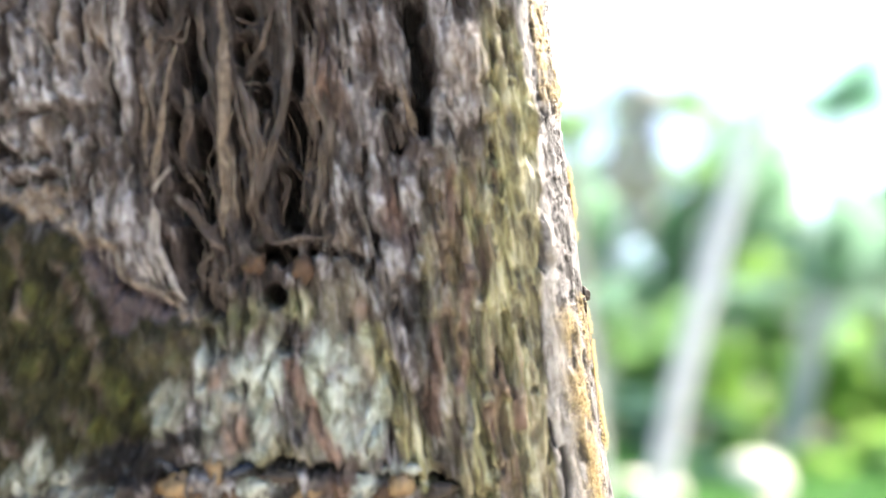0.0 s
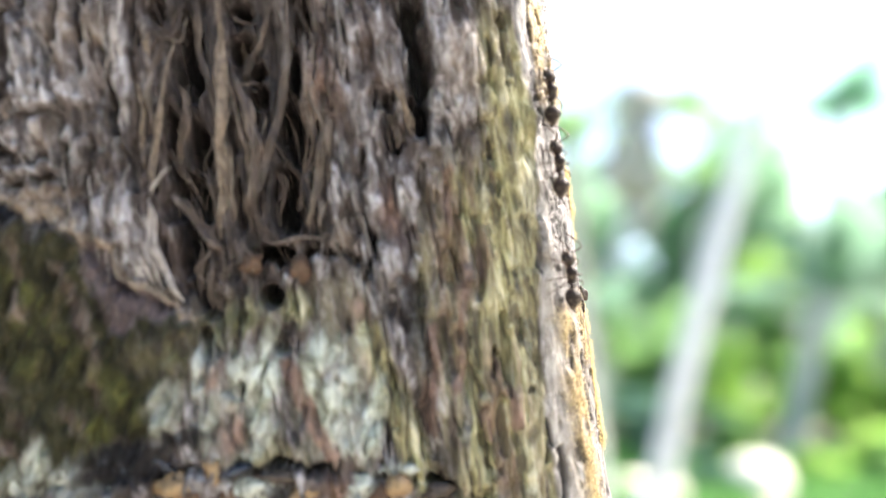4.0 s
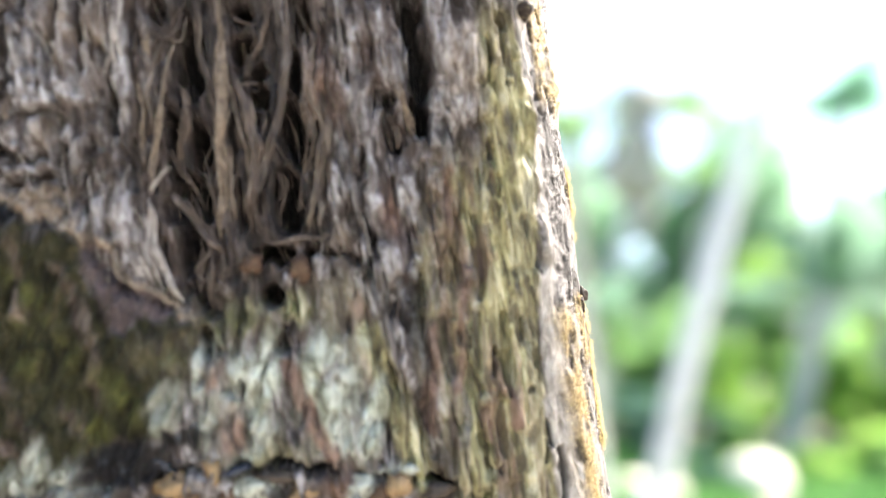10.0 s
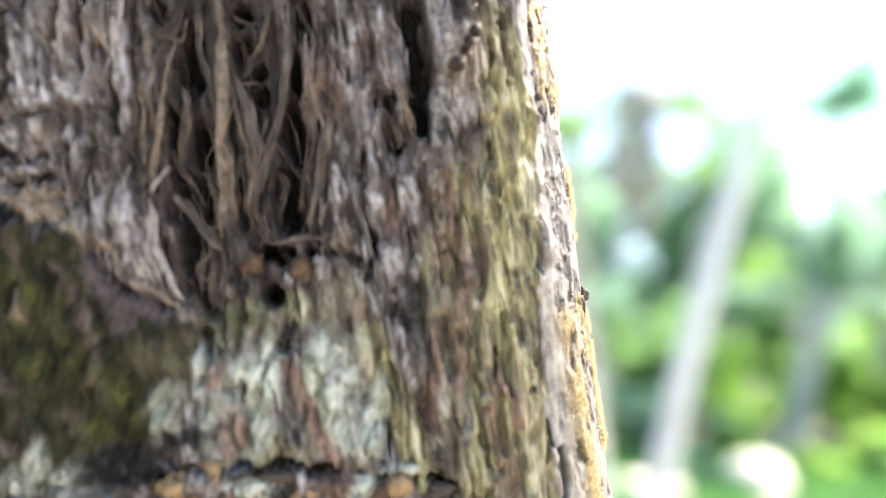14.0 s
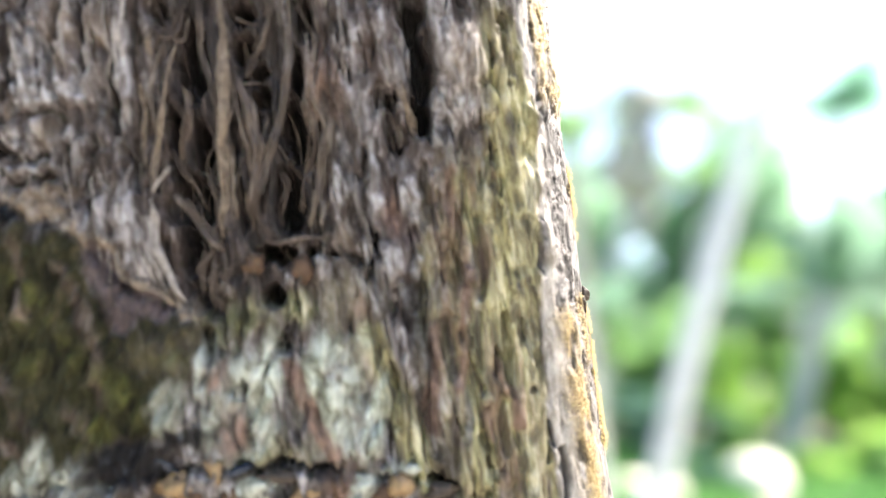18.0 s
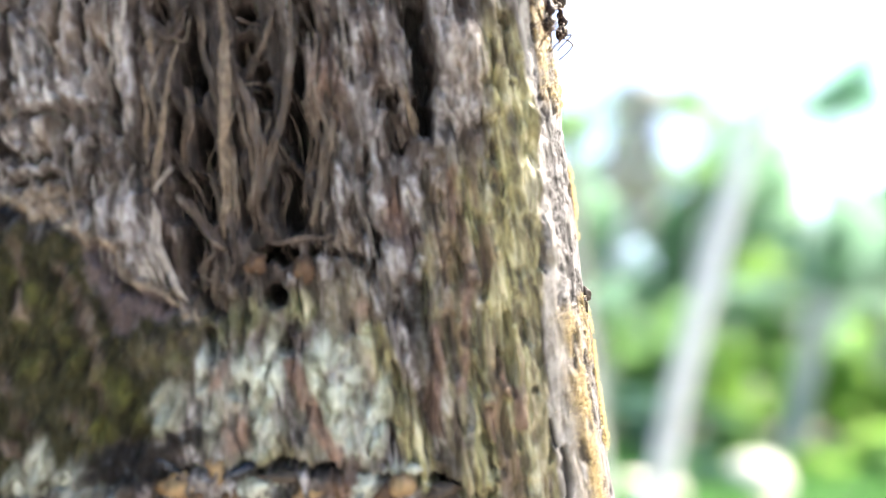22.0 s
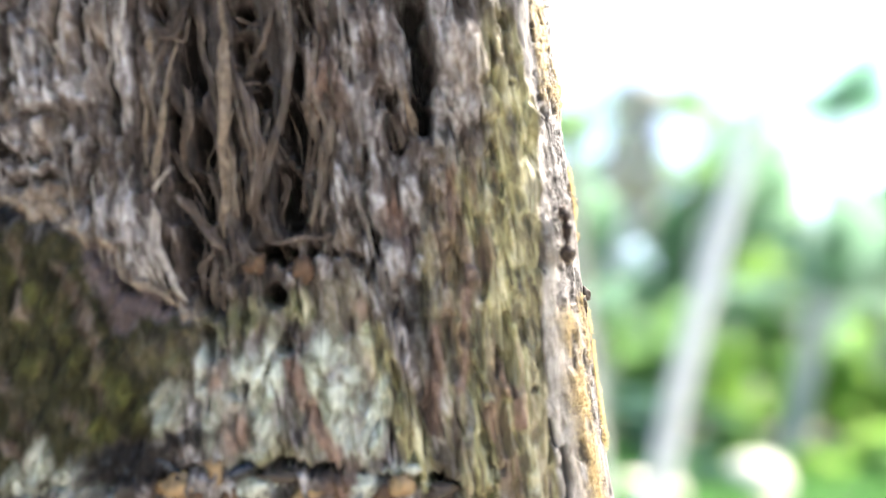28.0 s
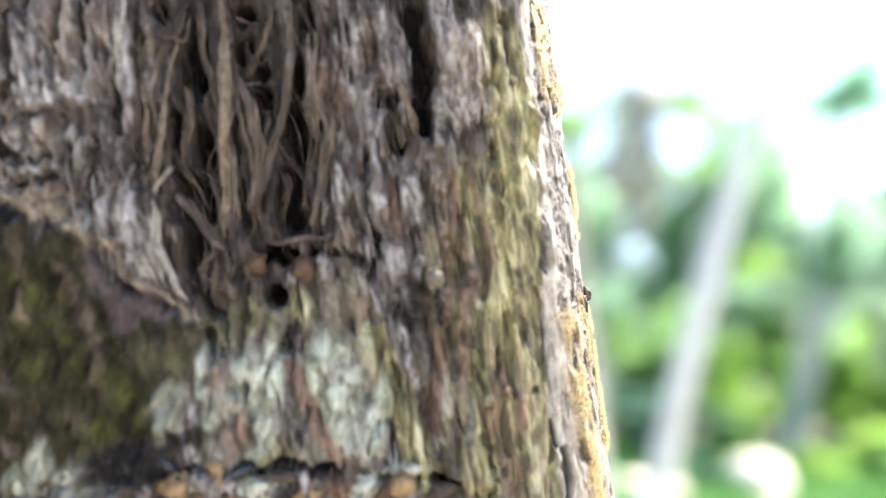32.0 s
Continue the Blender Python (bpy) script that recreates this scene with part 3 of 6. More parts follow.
    lime = spots(0.8, -0.4, (64.3, -12, 1.52, 3.04, 1), (61.2, -8.7, 1.38, 2.76, 0.8), (70, 3.5, 1.38, 2.35, 0.7), (69.4, 0.1, 2.76, 1.38, 0.5), (66.2, -3.7, 1.66, 2.07, 0.5), (39.4, -2.5, 1.79, 1.38, 1), (45.6, -3.5, 3.04, 2.07, 0.9), (49.3, -4, 2.07, 2.07, 0.7), (64.5, -16, 1.93, 1.38, 0.6), (70.1, -4.6, 2.07, 1.79, 0.5), (53.9, -6, 2.76, 0.97, 0.4), (59.5, -11.3, 1.38, 2.76, 0.4))
    lime = lime * step(slant, 0.30, 0.52)
    tan = most(seam(0.9, 0.6, (72.5, 15.2), (68.7, 13.2), (65.5, 11.9), (62.5, 9.2)), seam(0.76, 0.5, (60.6, 8.2), (59.1, 4.7), (57.3, 2.8), (54.2, 1), (51.6, -1.6)), spots(0.6, 0, (16.5, 24.5, 2.62, 4.14, 0.9), (58.7, 33.1, 2.07, 2.48, 0.6), (62.7, 32.9, 1.38, 4.83, 0.5), (68.2, 14.6, 4.14, 0.97, 0.7),
               (34.3, 21.7, 1.79, 3.04, 0.6), (33.1, 5.3, 1.24, 1.52, 0.7), (70.1, 25.6, 0.83, 1.66, 0.8), (65.5, 22.3, 1.1, 1.79, 0.7), (34.6, 16.3, 1.1, 3.45, 0.6), (20.9, 5.1, 1.1, 4.14, 0.5), (16.7, 2.5, 0.69, 2.07, 0.6)))
    plates_a = spots(0.3, 0, (65.2, 26.9, 4, 2.48, 1), (67.1, 32.8, 1.79, 3.31, 0.8), (59.8, 29.2, 2.35, 3.04, 0.7), (60.9, 26, 1.66, 1.66, 0.7), (67.8, 22.2, 2.9, 2.35, 0.8), (56.1, 26.4, 0.83, 3.86, 1), (56.1, 33.4, 0.97, 4.14, 0.8), (61.9, 33.8, 1.17, 5.52, 0.7), (64.7, 35.5, 1.24, 3.45, 0.6), (58.3, 33.7, 1.79, 3.31, 0.6),
                     (59.4, 17.4, 1.24, 1.66, 0.6), (62.6, 18.2, 1.38, 2.76, 0.25), (68.1, 17.9, 3.45, 0.97, 0.6), (62.9, 11.2, 1.38, 1.52, 0.5), (60.6, 11.2, 0.83, 3.04, 0.5), (58.1, 9.9, 1.1, 4.14, 0.6))
    plates_b = spots(0.3, 0, (16.5, 24.5, 2.9, 4.55, 0.9), (15.4, 19.2, 2.62, 2.21, 1), (19.2, 20, 1.38, 2.07, 0.7), (28.5, 29.5, 1.52, 2.07, 0.6), (25.9, 29.9, 1.1, 2.9, 0.6), (29, 21.1, 1.66, 4.14, 0.3), (28.7, 10.2, 1.1, 3.45, 0.9), (25, 9.3, 1.24, 3.73, 0.85), (33, 10.7, 1.04, 3.73, 0.8), (28, 1.6, 0.97, 2.21, 0.7),
                     (21.2, 10.6, 1.04, 1.38, 0.6), (28.7, -7.5, 1.17, 3.45, 0.9), (25.3, 0.2, 0.83, 1.52, 0.7), (36.3, 1, 1.1, 3.45, 0.6), (31.2, 4.4, 0.83, 1.1, 0.6), (24.4, 24.7, 0.69, 4.14, 0.5))
    plates_c = spots(0.4, 0, (18.6, -15.5, 0.62, 0.83, 1), (16.2, -15.7, 0.62, 0.83, 1), (15.7, 7.2, 0.62, 1.79, 1), (18.1, -22.2, 0.55, 2.07, 0.7), (12.8, -10.6, 0.48, 3.45, 0.5), (17.9, -9.1, 0.62, 3.45, 0.5), (18.7, -1.4, 0.69, 1.1, 0.8), (19.4, -25.7, 0.97, 0.97, 0.7), (14.9, -17.9, 0.55, 2.35, 0.5), (13.3, 4.1, 0.41, 2.76, 0.5), (48.3, 0.9, 1.52, 0.97, 0.5), (46.2, 0.6, 0.83, 1.38, 0.7), (40.3, 0.9, 0.83, 0.83, 0.5), (63.8, -20.7, 2.07, 0.69, 0.5))
    plate = most(plates_a, plates_b, plates_c)
    pale = plate * step(flakes + 0.25 * plate, 0.46, 0.66)
    shaggy = (1 - 0.75 * olive_zone) * (1 - edge) * (1 - scale)
    left = step(S, 56, 60) * shaggy
    pale = most(pale * (0.45 + 0.55 * step(crumbs, 0.36, 0.54)), 0.5 * shaggy * (1 - cavity) * step(lumps, 0.52, 0.66), 0.40 * left * step(crumbs, 0.48, 0.62) * step(V, 8, 24), 0.45 * olive_zone * (1 - edge) * step(layers(wt / 0.9, V / 5, 0, 4), 0.52, 0.64), 0.6 * calm * (1 - edge) * step(layers(wt / 1.1, V / 26, 5, 3), 0.54, 0.66))
    # shade painted into gaps, slits, furrows and cracks, with the crust's own specks
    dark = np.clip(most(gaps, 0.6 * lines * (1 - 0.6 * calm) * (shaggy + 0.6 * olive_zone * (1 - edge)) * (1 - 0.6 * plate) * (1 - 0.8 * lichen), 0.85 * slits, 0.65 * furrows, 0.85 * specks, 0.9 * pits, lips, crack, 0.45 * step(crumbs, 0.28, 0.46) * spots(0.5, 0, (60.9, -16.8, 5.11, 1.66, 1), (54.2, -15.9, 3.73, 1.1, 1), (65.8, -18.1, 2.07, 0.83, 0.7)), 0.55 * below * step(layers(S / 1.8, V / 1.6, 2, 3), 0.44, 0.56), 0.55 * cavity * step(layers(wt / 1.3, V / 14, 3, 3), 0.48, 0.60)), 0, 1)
    # darker brown over the cavity and in streaks and spots
    umber = np.clip(most(0.8 * cavity, 0.6 * shaggy * step(layers(wt / 2.0, V / 11, 5, 3), 0.52, 0.64), 0.8 * spots(0.8, 0, (55.3, 20.9, 4.14, 10.35, 1), (61.6, 21.1, 4.83, 4.14, 0.9), (56.4, 9.7, 2.07, 4.14, 0.4), (31.9, 24.1, 3.45, 4.14, 0.7), (31.4, 13.2, 1.38, 6.21, 0.8), (37.2, 9.9, 1.79, 5.52, 0.9), (27, 15.4, 4.14, 2.76, 0.5), (34.6, -1.3, 4.14, 2.76, 0.5), (20.4, 24.2, 1.38, 4.83, 1), (46.1, -2.4, 6.9, 3.17, 0.85), (32.9, 1.9, 5.52, 1.66, 0.8))) - 0.8 * plate, 0, 1)

    rise = (2.2 * (lumps - 0.5) + 1.5 * (cords - 0.6) + 1.1 * (flakes - 0.5)) * shaggy * (1 - 0.5 * plate) + (1.3 * (cords - 0.6) + 1.2 * (lumps - 0.5) + 0.8 * (flakes - 0.5)) * olive_zone * (1 - edge) * (1 - 0.7 * calm) + 1.0 * calm * (layers(wt / 1.5, V / 34, 0, 3) - 0.5) * (1 - edge)
    rise = rise + 0.4 * (crumbs - 0.5) * (1 - edge) + 0.6 * (threads - 0.6) * (1 - edge) * (1 - 0.7 * scale) + 0.8 * left * (crumbs - 0.5)
    rise = rise + 0.25 * (layers(S / 0.6, V / 1.6, 3, 3) - 0.5) * edge + 0.4 * (layers(S / 1.8, V / 6, 1, 3) - 0.5) * edge + 0.15 * rim
    rise = rise + 1.5 * scale + 2.4 * scale * (slant - 0.5) + 1.2 * plate + 0.6 * most(lichen, rust * 0.6) + 1.0 * lichen * (slant - 0.4) + 0.8 * tan + 0.2 * orange - 0.5 * plum
    rise = rise - 1.6 * cavity + 1.4 * cavity * (cords - 0.5) - 6.0 * gaps - 2.2 * slits - 1.2 * furrows - 0.9 * lines * (1 - 0.6 * calm) * np.clip(shaggy + olive_zone, 0, 1) * (1 - edge) * (1 - 0.7 * lichen) - 0.6 * specks - 1.6 * crack - 0.28 * pits - 1.0 * lips + 1.4 * below * (layers(S / 3, V / 3, 1, 3) - 0.3)
    rise = rise + 0.8 * blob(9.4, 16.3, 1.4, 2.0, 0.5) + 0.7 * blob(8.5, 1.4, 1.5, 2.4, 0.6) + 0.9 * blob(11.3, -24.4, 0.8, 1.2, 0.5) + 1.0 * blob(21.9, -23.6, 2.07, 3.31, 0.5) + 0.5 * seam(1.66, 0.7, (32, -7.1), (30.1, -12.8), (27.4, -23.4))
    rise = rise + edge * np.interp(V, [-36, -24, -8, 18, 22, 27, 30, 36], [0.5, 0.1, 0.0, 0.05, 0.3, 0.2, 0.3, 0.7])
    fade = step(44 - np.abs(V), 0, 5) * step(S, -15, -9) * (1 - step(S, 96, 102))
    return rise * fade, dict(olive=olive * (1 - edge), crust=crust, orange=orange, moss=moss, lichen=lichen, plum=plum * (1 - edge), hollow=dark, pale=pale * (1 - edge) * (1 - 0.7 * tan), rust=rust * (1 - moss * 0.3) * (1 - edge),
                             tan=tan * (1 - edge), lime=lime * (1 - edge), slate=slate * (1 - edge), umber=umber * (1 - edge), rim=rim * edge * (1 - 0.7 * pits))


def surface_points(S, V, H):
    x, y, a = on_section(S)
    a = np.radians(a)
    return np.stack([(x + H * np.cos(a)) * MM + OFF.x, (y - H * np.sin(a)) * MM + OFF.y, V * MM + OFF.z], -1)


def grid_faces(ns, nv, wrap=False):
    cols = ns if wrap else ns - 1
    i, j = np.meshgrid(np.arange(cols), np.arange(nv - 1), indexing='ij')
    i2 = (i + 1) % ns
    return np.stack([i * nv + j, i * nv + j + 1, i2 * nv + j + 1, i2 * nv + j], -1).reshape(-1, 4)


def quick_mesh(name, pts, faces):
    data = bpy.data.meshes.new(name)
    pts, faces = np.ascontiguousarray(pts.reshape(-1, 3), np.float32), np.ascontiguousarray(faces, np.int32)
    data.vertices.add(len(pts))
    data.vertices.foreach_set("co", pts.ravel())
    data.loops.add(faces.size)
    data.loops.foreach_set("vertex_index", faces.ravel())
    data.polygons.add(len(faces))
    data.polygons.foreach_set("loop_start", np.arange(0, faces.size, faces.shape[1], dtype=np.int32))
    data.update(calc_edges=True)
    data.validate()
    return data


def store(data, name, r, g, b):
    at = data.color_attributes.new(name, 'FLOAT_COLOR', 'POINT')
    at.data.foreach_set("color", np.stack([r, g, b, np.ones_like(r)], -1).astype(np.float32).ravel())


def dress(data, m):
    store(data, "growth", m["olive"].ravel(), m["crust"].ravel(), m["orange"].ravel())
    store(data, "cover", m["moss"].ravel(), m["lichen"].ravel(), m["plum"].ravel())
    store(data, "wood_and_shade", m["hollow"].ravel(), m["pale"].ravel(), m["rust"].ravel())
    store(data, "tint", m["tan"].ravel(), m["lime"].ravel(), m["slate"].ravel())
    store(data, "tones", m["umber"].ravel(), m["rim"].ravel(), np.zeros(m["rim"].size))


RELIEF = []


def build_trunk():
    trunk = tagged(new("leaning_palm_tree"), "weathered leaning palm trunk with shaggy fibrous bark, moss and lichen", "tree trunk")
    trunk.matrix_world = TRUNK
    # the bark of the front and of the lit edge, in fine relief
    S, V = np.meshgrid(np.arange(-15, 102.01, 0.17), np.arange(-44, 44.01, 0.17), indexing='ij')
    rise, m = bark_relief(S, V)
    RELIEF.append(rise)
    data = quick_mesh("bark", surface_points(S, V, rise), grid_faces(*S.shape)[:, ::-1])
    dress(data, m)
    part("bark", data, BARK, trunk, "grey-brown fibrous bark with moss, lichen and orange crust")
    # the rest of the stem: back, foot and top
    for name, s0, s1, v0, v1, ds, dv in (("back_bark", 102, ROUND - 15, -44, 44, 3, 3), ("lower_bark", 0, ROUND, -1620, -44, 4, 8), ("upper_bark", 0, ROUND, 44, 3400, 5, 16)):
        ns, nv = int((s1 - s0) / ds) + 1, int((v1 - v0) / dv) + 1
        wrap = s1 - s0 >= ROUND
        S, V = np.meshgrid(np.linspace(s0, s1, ns, endpoint=not wrap), np.linspace(v0, v1, nv), indexing='ij')
        rise = 5 * (layers(S * 40 / ROUND, V / 60, 1, 3) - 0.5) + 4 * (layers(S * 14 / ROUND, V / 22, 2, 3) - 0.5)
        rise = rise * step(np.abs(np.abs(V) - 44), 0, 12) if wrap else rise * step(S - s0, 0, 8) * step(s1 - S, 0, 8)
        rise = rise + np.maximum(0, (-V - 900) / 720) ** 2 * 45
        data = quick_mesh(name, surface_points(S, V, rise), grid_faces(ns, nv, wrap)[:, ::-1])
        zero = np.zeros_like(S)
        patch = step(layers(S * 20 / ROUND, V / 40, 3, 3), 0.5, 0.62)
        dress(data, dict(olive=patch * 0.7, crust=zero, orange=zero, moss=zero, lichen=step(layers(S * 20 / ROUND, V / 30, 4, 3), 0.6, 0.68), plum=zero, hollow=zero, pale=zero, rust=zero, tan=zero, lime=zero, slate=zero, umber=zero, rim=zero))
        part(name, data, BARK, trunk)
    # a cap where the stem is cut short, out of view
    rim = [on_trunk(s, 3399, 0)[0] for s in np.linspace(0, ROUND, 60, endpoint=False)]
    bm = bmesh.new()
    ring = [bm.verts.new(p) for p in rim]
    peak = bm.verts.new(sum(rim, Vector()) / 60 + Vector((0.008, 0, 0.03)))
    for a, b in zip(ring, ring[1:] + ring[:1]):
        bm.faces.new((a, b, peak))
    part("top_cut", bm, FIBRE, trunk)
    return trunk


trunk = build_trunk()


def bundle(path, rad, seed):
    """A fibre made of several thin threads that run along a path."""
    rng = random.Random(seed)
    big = max(rad)
    count = 1 if big < 0.26 * MM else 5 if big < 0.5 * MM else 12
    verts, faces = [], []
    n = len(path)
    for q in range(count):
        w0, spread = rng.uniform(0, 6.3), 0.0 if count == 1 else rng.uniform(0.2, 1.1)
        thick = 1.0 if count == 1 else rng.uniform(0.22, 0.62)
        twist, start, stop = rng.uniform(-2.2, 2.2), rng.uniform(0, 0.25), rng.uniform(0.75, 1.0)
        line = []
        for i, p in enumerate(path):
            u = i / (n - 1)
            if start <= u <= stop:
                w = w0 + twist * u
                off = Vector((math.cos(w) * 1.25, math.sin(w) * 0.6, 0)) * rad[i] * spread
                line.append((p + off + noise.noise_vector(p * 420 + Vector((q * 7.1, seed, 0))) * 0.32 * MM, rad[i] * thick * (0.8 + 0.4 * noise.noise(p * 500 + Vector((q, 0, seed))))))
        m = len(line)
        if m < 3:
            continue
        k = len(verts)
        for i, (p, r) in enumerate(line):
            way = (line[min(i + 1, m - 1)][0] - line[max(i - 1, 0)][0]).normalized()
            a = way.cross(Vector((0.13, 0.97, 0.2))).normalized()
            b = way.cross(a)
            r = max(r, 0.05 * MM) * (0.45 if i in (0, m - 1) else 1)
            verts += [tuple(p + (a * math.cos(j * 1.0472) + b * math.sin(j * 1.0472)) * r) for j in range(6)]
        for i in range(m - 1):
            faces += [(k + i * 6 + j, k + i * 6 + (j + 1) % 6, k + i * 6 + 6 + (j + 1) % 6, k + i * 6 + 6 + j) for j in range(6)]
        faces += [tuple(k + j for j in range(5, -1, -1)), tuple(k + (m - 1) * 6 + j for j in range(6))]
    return raw("fibre", verts, faces)


def strand(pts, r0, r1, label="", name="fibre", material=None):
    """A fibre of the bark along (s, v, lift) in mm."""
    path = spline([on_trunk(s, v, h)[0] for s, v, h in pts], 9)
    path = [q + noise.noise_vector(q * 260) * 0.55 * MM for q in path]
    n = len(path)
    rad = [0.66 * (r0 + (r1 - r0) * i / (n - 1)) * MM * (0.25 + 0.75 * min(1, 5 * i / (n - 1), 5 * (1 - i / (n - 1)))) for i in range(n)]
    return part(name, bundle(path, rad, round(pts[0][0] * 10)), material or FIBRE, trunk, label)


def rope(pts, *rest):
    """A large fibre with a few thin ones that run beside it."""
    strand(pts, *rest)
    for _ in range(3):
        ds, dh = random.uniform(-0.95, 0.95), random.uniform(-0.7, 0.1)
        cut = random.randrange(2) if len(pts) > 4 else 0
        strand([(s + ds + random.gauss(0, 0.2), v + random.uniform(-2, 2), h + dh) for s, v, h in pts[cut:]], random.uniform(0.16, 0.34), random.uniform(0.12, 0.28))


# the large fibres in the hollow
strand([(54.5, 38.9, 0.6), (56, 32.4, 0.9), (56.4, 28.4, 1.0), (56.7, 23.1, 0.4)], 0.75, 0.7, "pale weathered fibre", "fibre", SPLINT)
rope([(53.4, 38.1, 0), (52.9, 32.6, 0.1), (53.1, 29.3, 0.1), (54.5, 24.2, 0), (54.9, 18.9, 0.2), (55, 14.2, 0)], 0.6, 0.5, "", "fibre", TAN)
rope([(53, 38, -0.6), (52.5, 33.6, -0.4), (51.1, 31.3, -0.2), (49.3, 32.5, -0.4), (47.7, 36.7, -0.6)], 0.5, 0.6)
rope([(50.8, 31.6, -0.2), (52, 28.5, 0), (53.2, 25.3, 0.1), (54.2, 20.8, 0)], 0.6, 0.45)
rope([(49.4, 32.2, -0.3), (50.8, 27, 0), (52.3, 22.5, 0), (53.7, 16.7, 0.2), (54.5, 13.1, 0.3)], 0.75, 0.6, "", "fibre", TAN)
rope([(50.5, 27, -1.4), (49.9, 22.9, -1.2), (50.7, 19, -1.2), (51.7, 15.8, -1.4)], 0.6, 0.55)
rope([(47, 37.3, -0.8), (46.9, 31.9, -0.5), (46.7, 27.5, -0.6), (46.4, 22.5, -0.9), (46.9, 17.8, -1.4)], 0.7, 0.4)
rope([(44.2, 37.6, -0.3), (44.2, 30.9, 0.1), (45, 26.3, 0.3), (45.2, 21.6, 0.2), (46, 17.7, 0), (46.3, 13.1, -0.4), (47.4, 9.5, -0.6), (47.1, 5.1, -1.0)], 0.8, 0.65, "pale tan fibre", "fibre", TAN)
rope([(44.2, 28.2, -0.2), (43, 24.1, -0.2), (42.4, 20.6, -0.1), (41.9, 17.1, 0), (42.6, 13.3, -0.1), (43.8, 6, -0.6)], 0.7, 0.85)
rope([(37.6, 36.9, -0.6), (39, 31.3, -0.4), (40.6, 28.3, -0.5), (41.9, 25.3, -0.9)], 0.6, 0.45)
rope([(35.9, 36.7, -0.2), (36.8, 28.7, 0), (37.8, 24.1, 0), (39.1, 20.1, -0.2), (40.7, 16.2, -0.2), (42, 13.2, -0.1), (43, 7.3, -0.5)], 0.8, 0.6)
strand([(39.7, 21.6, -0.8), (40.9, 19.1, -0.5), (41.5, 17, -0.3)], 0.35, 0.3)
strand([(42.9, 32.8, -1.0), (41.5, 31.9, -0.9), (39.5, 31.6, -0.8)], 0.4, 0.4)
strand([(42.9, 24.7, -0.6), (41.5, 24.6, -0.7), (40.1, 24.4, -1.0)], 0.4, 0.25)
rope([(45.2, 19.6, -0.4), (44.9, 16.9, -0.2), (45.7, 13, -0.4), (45.9, 8.3, -0.8)], 0.6, 0.5)
rope([(43.7, 23.5, -0.8), (43, 18, -0.7), (44, 13.4, -0.9), (44.7, 6.8, -1.0)], 0.5, 0.5)
rope([(32.7, 32.3, -0.1), (34.2, 24.4, 0.1), (33.9, 17.6, 0.3), (35, 13, 0.1), (36.6, 9.1, 0), (37.2, 5.2, -0.2)], 0.75, 0.7)
rope([(34.7, 22.4, -0.6), (34.9, 17, -0.3), (36.7, 13.2, -0.8), (37.9, 7.9, -0.8)], 0.5, 0.5)
strand([(40.6, 15, -1.8), (39.6, 12.5, -1.6), (40.4, 8.3, -1.8)], 0.6, 0.5)
strand([(52.7, 13.9, -0.4), (50.5, 10.4, 0.2), (48, 6.6, 0.2), (46.6, 4.9, -0.4)], 0.55, 0.7, "tan fibre across the hollow")
strand([(42.9, 6, -0.2), (39, 5.7, 0.2), (35.7, 5.4, 0.3), (33.6, 6.2, 0)], 0.6, 0.7, "tan fibre across the hollow")
strand([(55, 12.8, 0.8), (52.9, 14.6, 1.4), (51, 16, 1.8)], 0.5, 0.12, "pale broken splinter", "splinter", SPLINT)
strand([(54.8, 13.2, 0.6), (54.8, 9.5, 0.8), (54.3, 5.4, 0.8), (53.1, 1.9, 0.6), (51.8, -0.8, 0)], 0.6, 0.5, "pale weathered fibre", "fibre", SPLINT)
strand([(60.2, 8.1, 0.4), (59.1, 4.7, 0.9), (57.2, 2.7, 1.0), (54.3, 1, 0.9), (51.6, -1.8, 0.2)], 0.45, 0.5, "pale tan rim above the scale", "rim", TAN)
rope([(48.9, 15.4, -1.6), (47.8, 12.6, -1.2), (47.5, 9.9, -1.0)], 0.6, 0.4)
rope([(49.8, 6.8, -1.2), (50.5, 3.6, -1.0), (50.2, 0.2, -0.6)], 0.6, 0.6)
strand([(24.2, 26.7, 0), (24.3, 22.6, 0.5), (23.7, 18.8, 0.4), (23.4, 15.7, 0)], 0.7, 0.55, "", "fibre", TAN)
rope([(26.1, 20.4, -0.8), (25.6, 17.6, -0.4), (25.6, 15.1, -0.2)], 0.45, 0.35)
# fibres that fill the hollow behind them
for i in range(44):
    s0, v0, n = random.uniform(38.5, 56.5), random.uniform(4, 40), random.uniform(10, 24)
    ds, deep = random.gauss(0, 1.4), -random.uniform(2.6, 4.8)
    strand([(s0, v0, deep - 0.6), (s0 + ds * 0.3 + random.gauss(0, 0.5), v0 - n * 0.35, deep), (s0 + ds * 0.7 + random.gauss(0, 0.5), v0 - n * 0.7, deep), (s0 + ds, v0 - n, deep - 0.6)],
           random.uniform(0.12, 0.30), random.uniform(0.1, 0.24))
# a few that cross
for i in range(10):
    s0, v0, n = random.uniform(40, 56), random.uniform(2, 32), random.uniform(6, 12)
    ds, deep = random.choice((-1, 1)) * random.uniform(2.0, 4.5), random.uniform(-2.6, -0.6)
    strand([(s0, v0, deep - 1.0), (s0 + ds * 0.3, v0 - n * 0.3, deep), (s0 + ds * 0.7, v0 - n * 0.65, deep), (s0 + ds, v0 - n, deep - 1.0)], random.uniform(0.16, 0.3), random.uniform(0.12, 0.24))
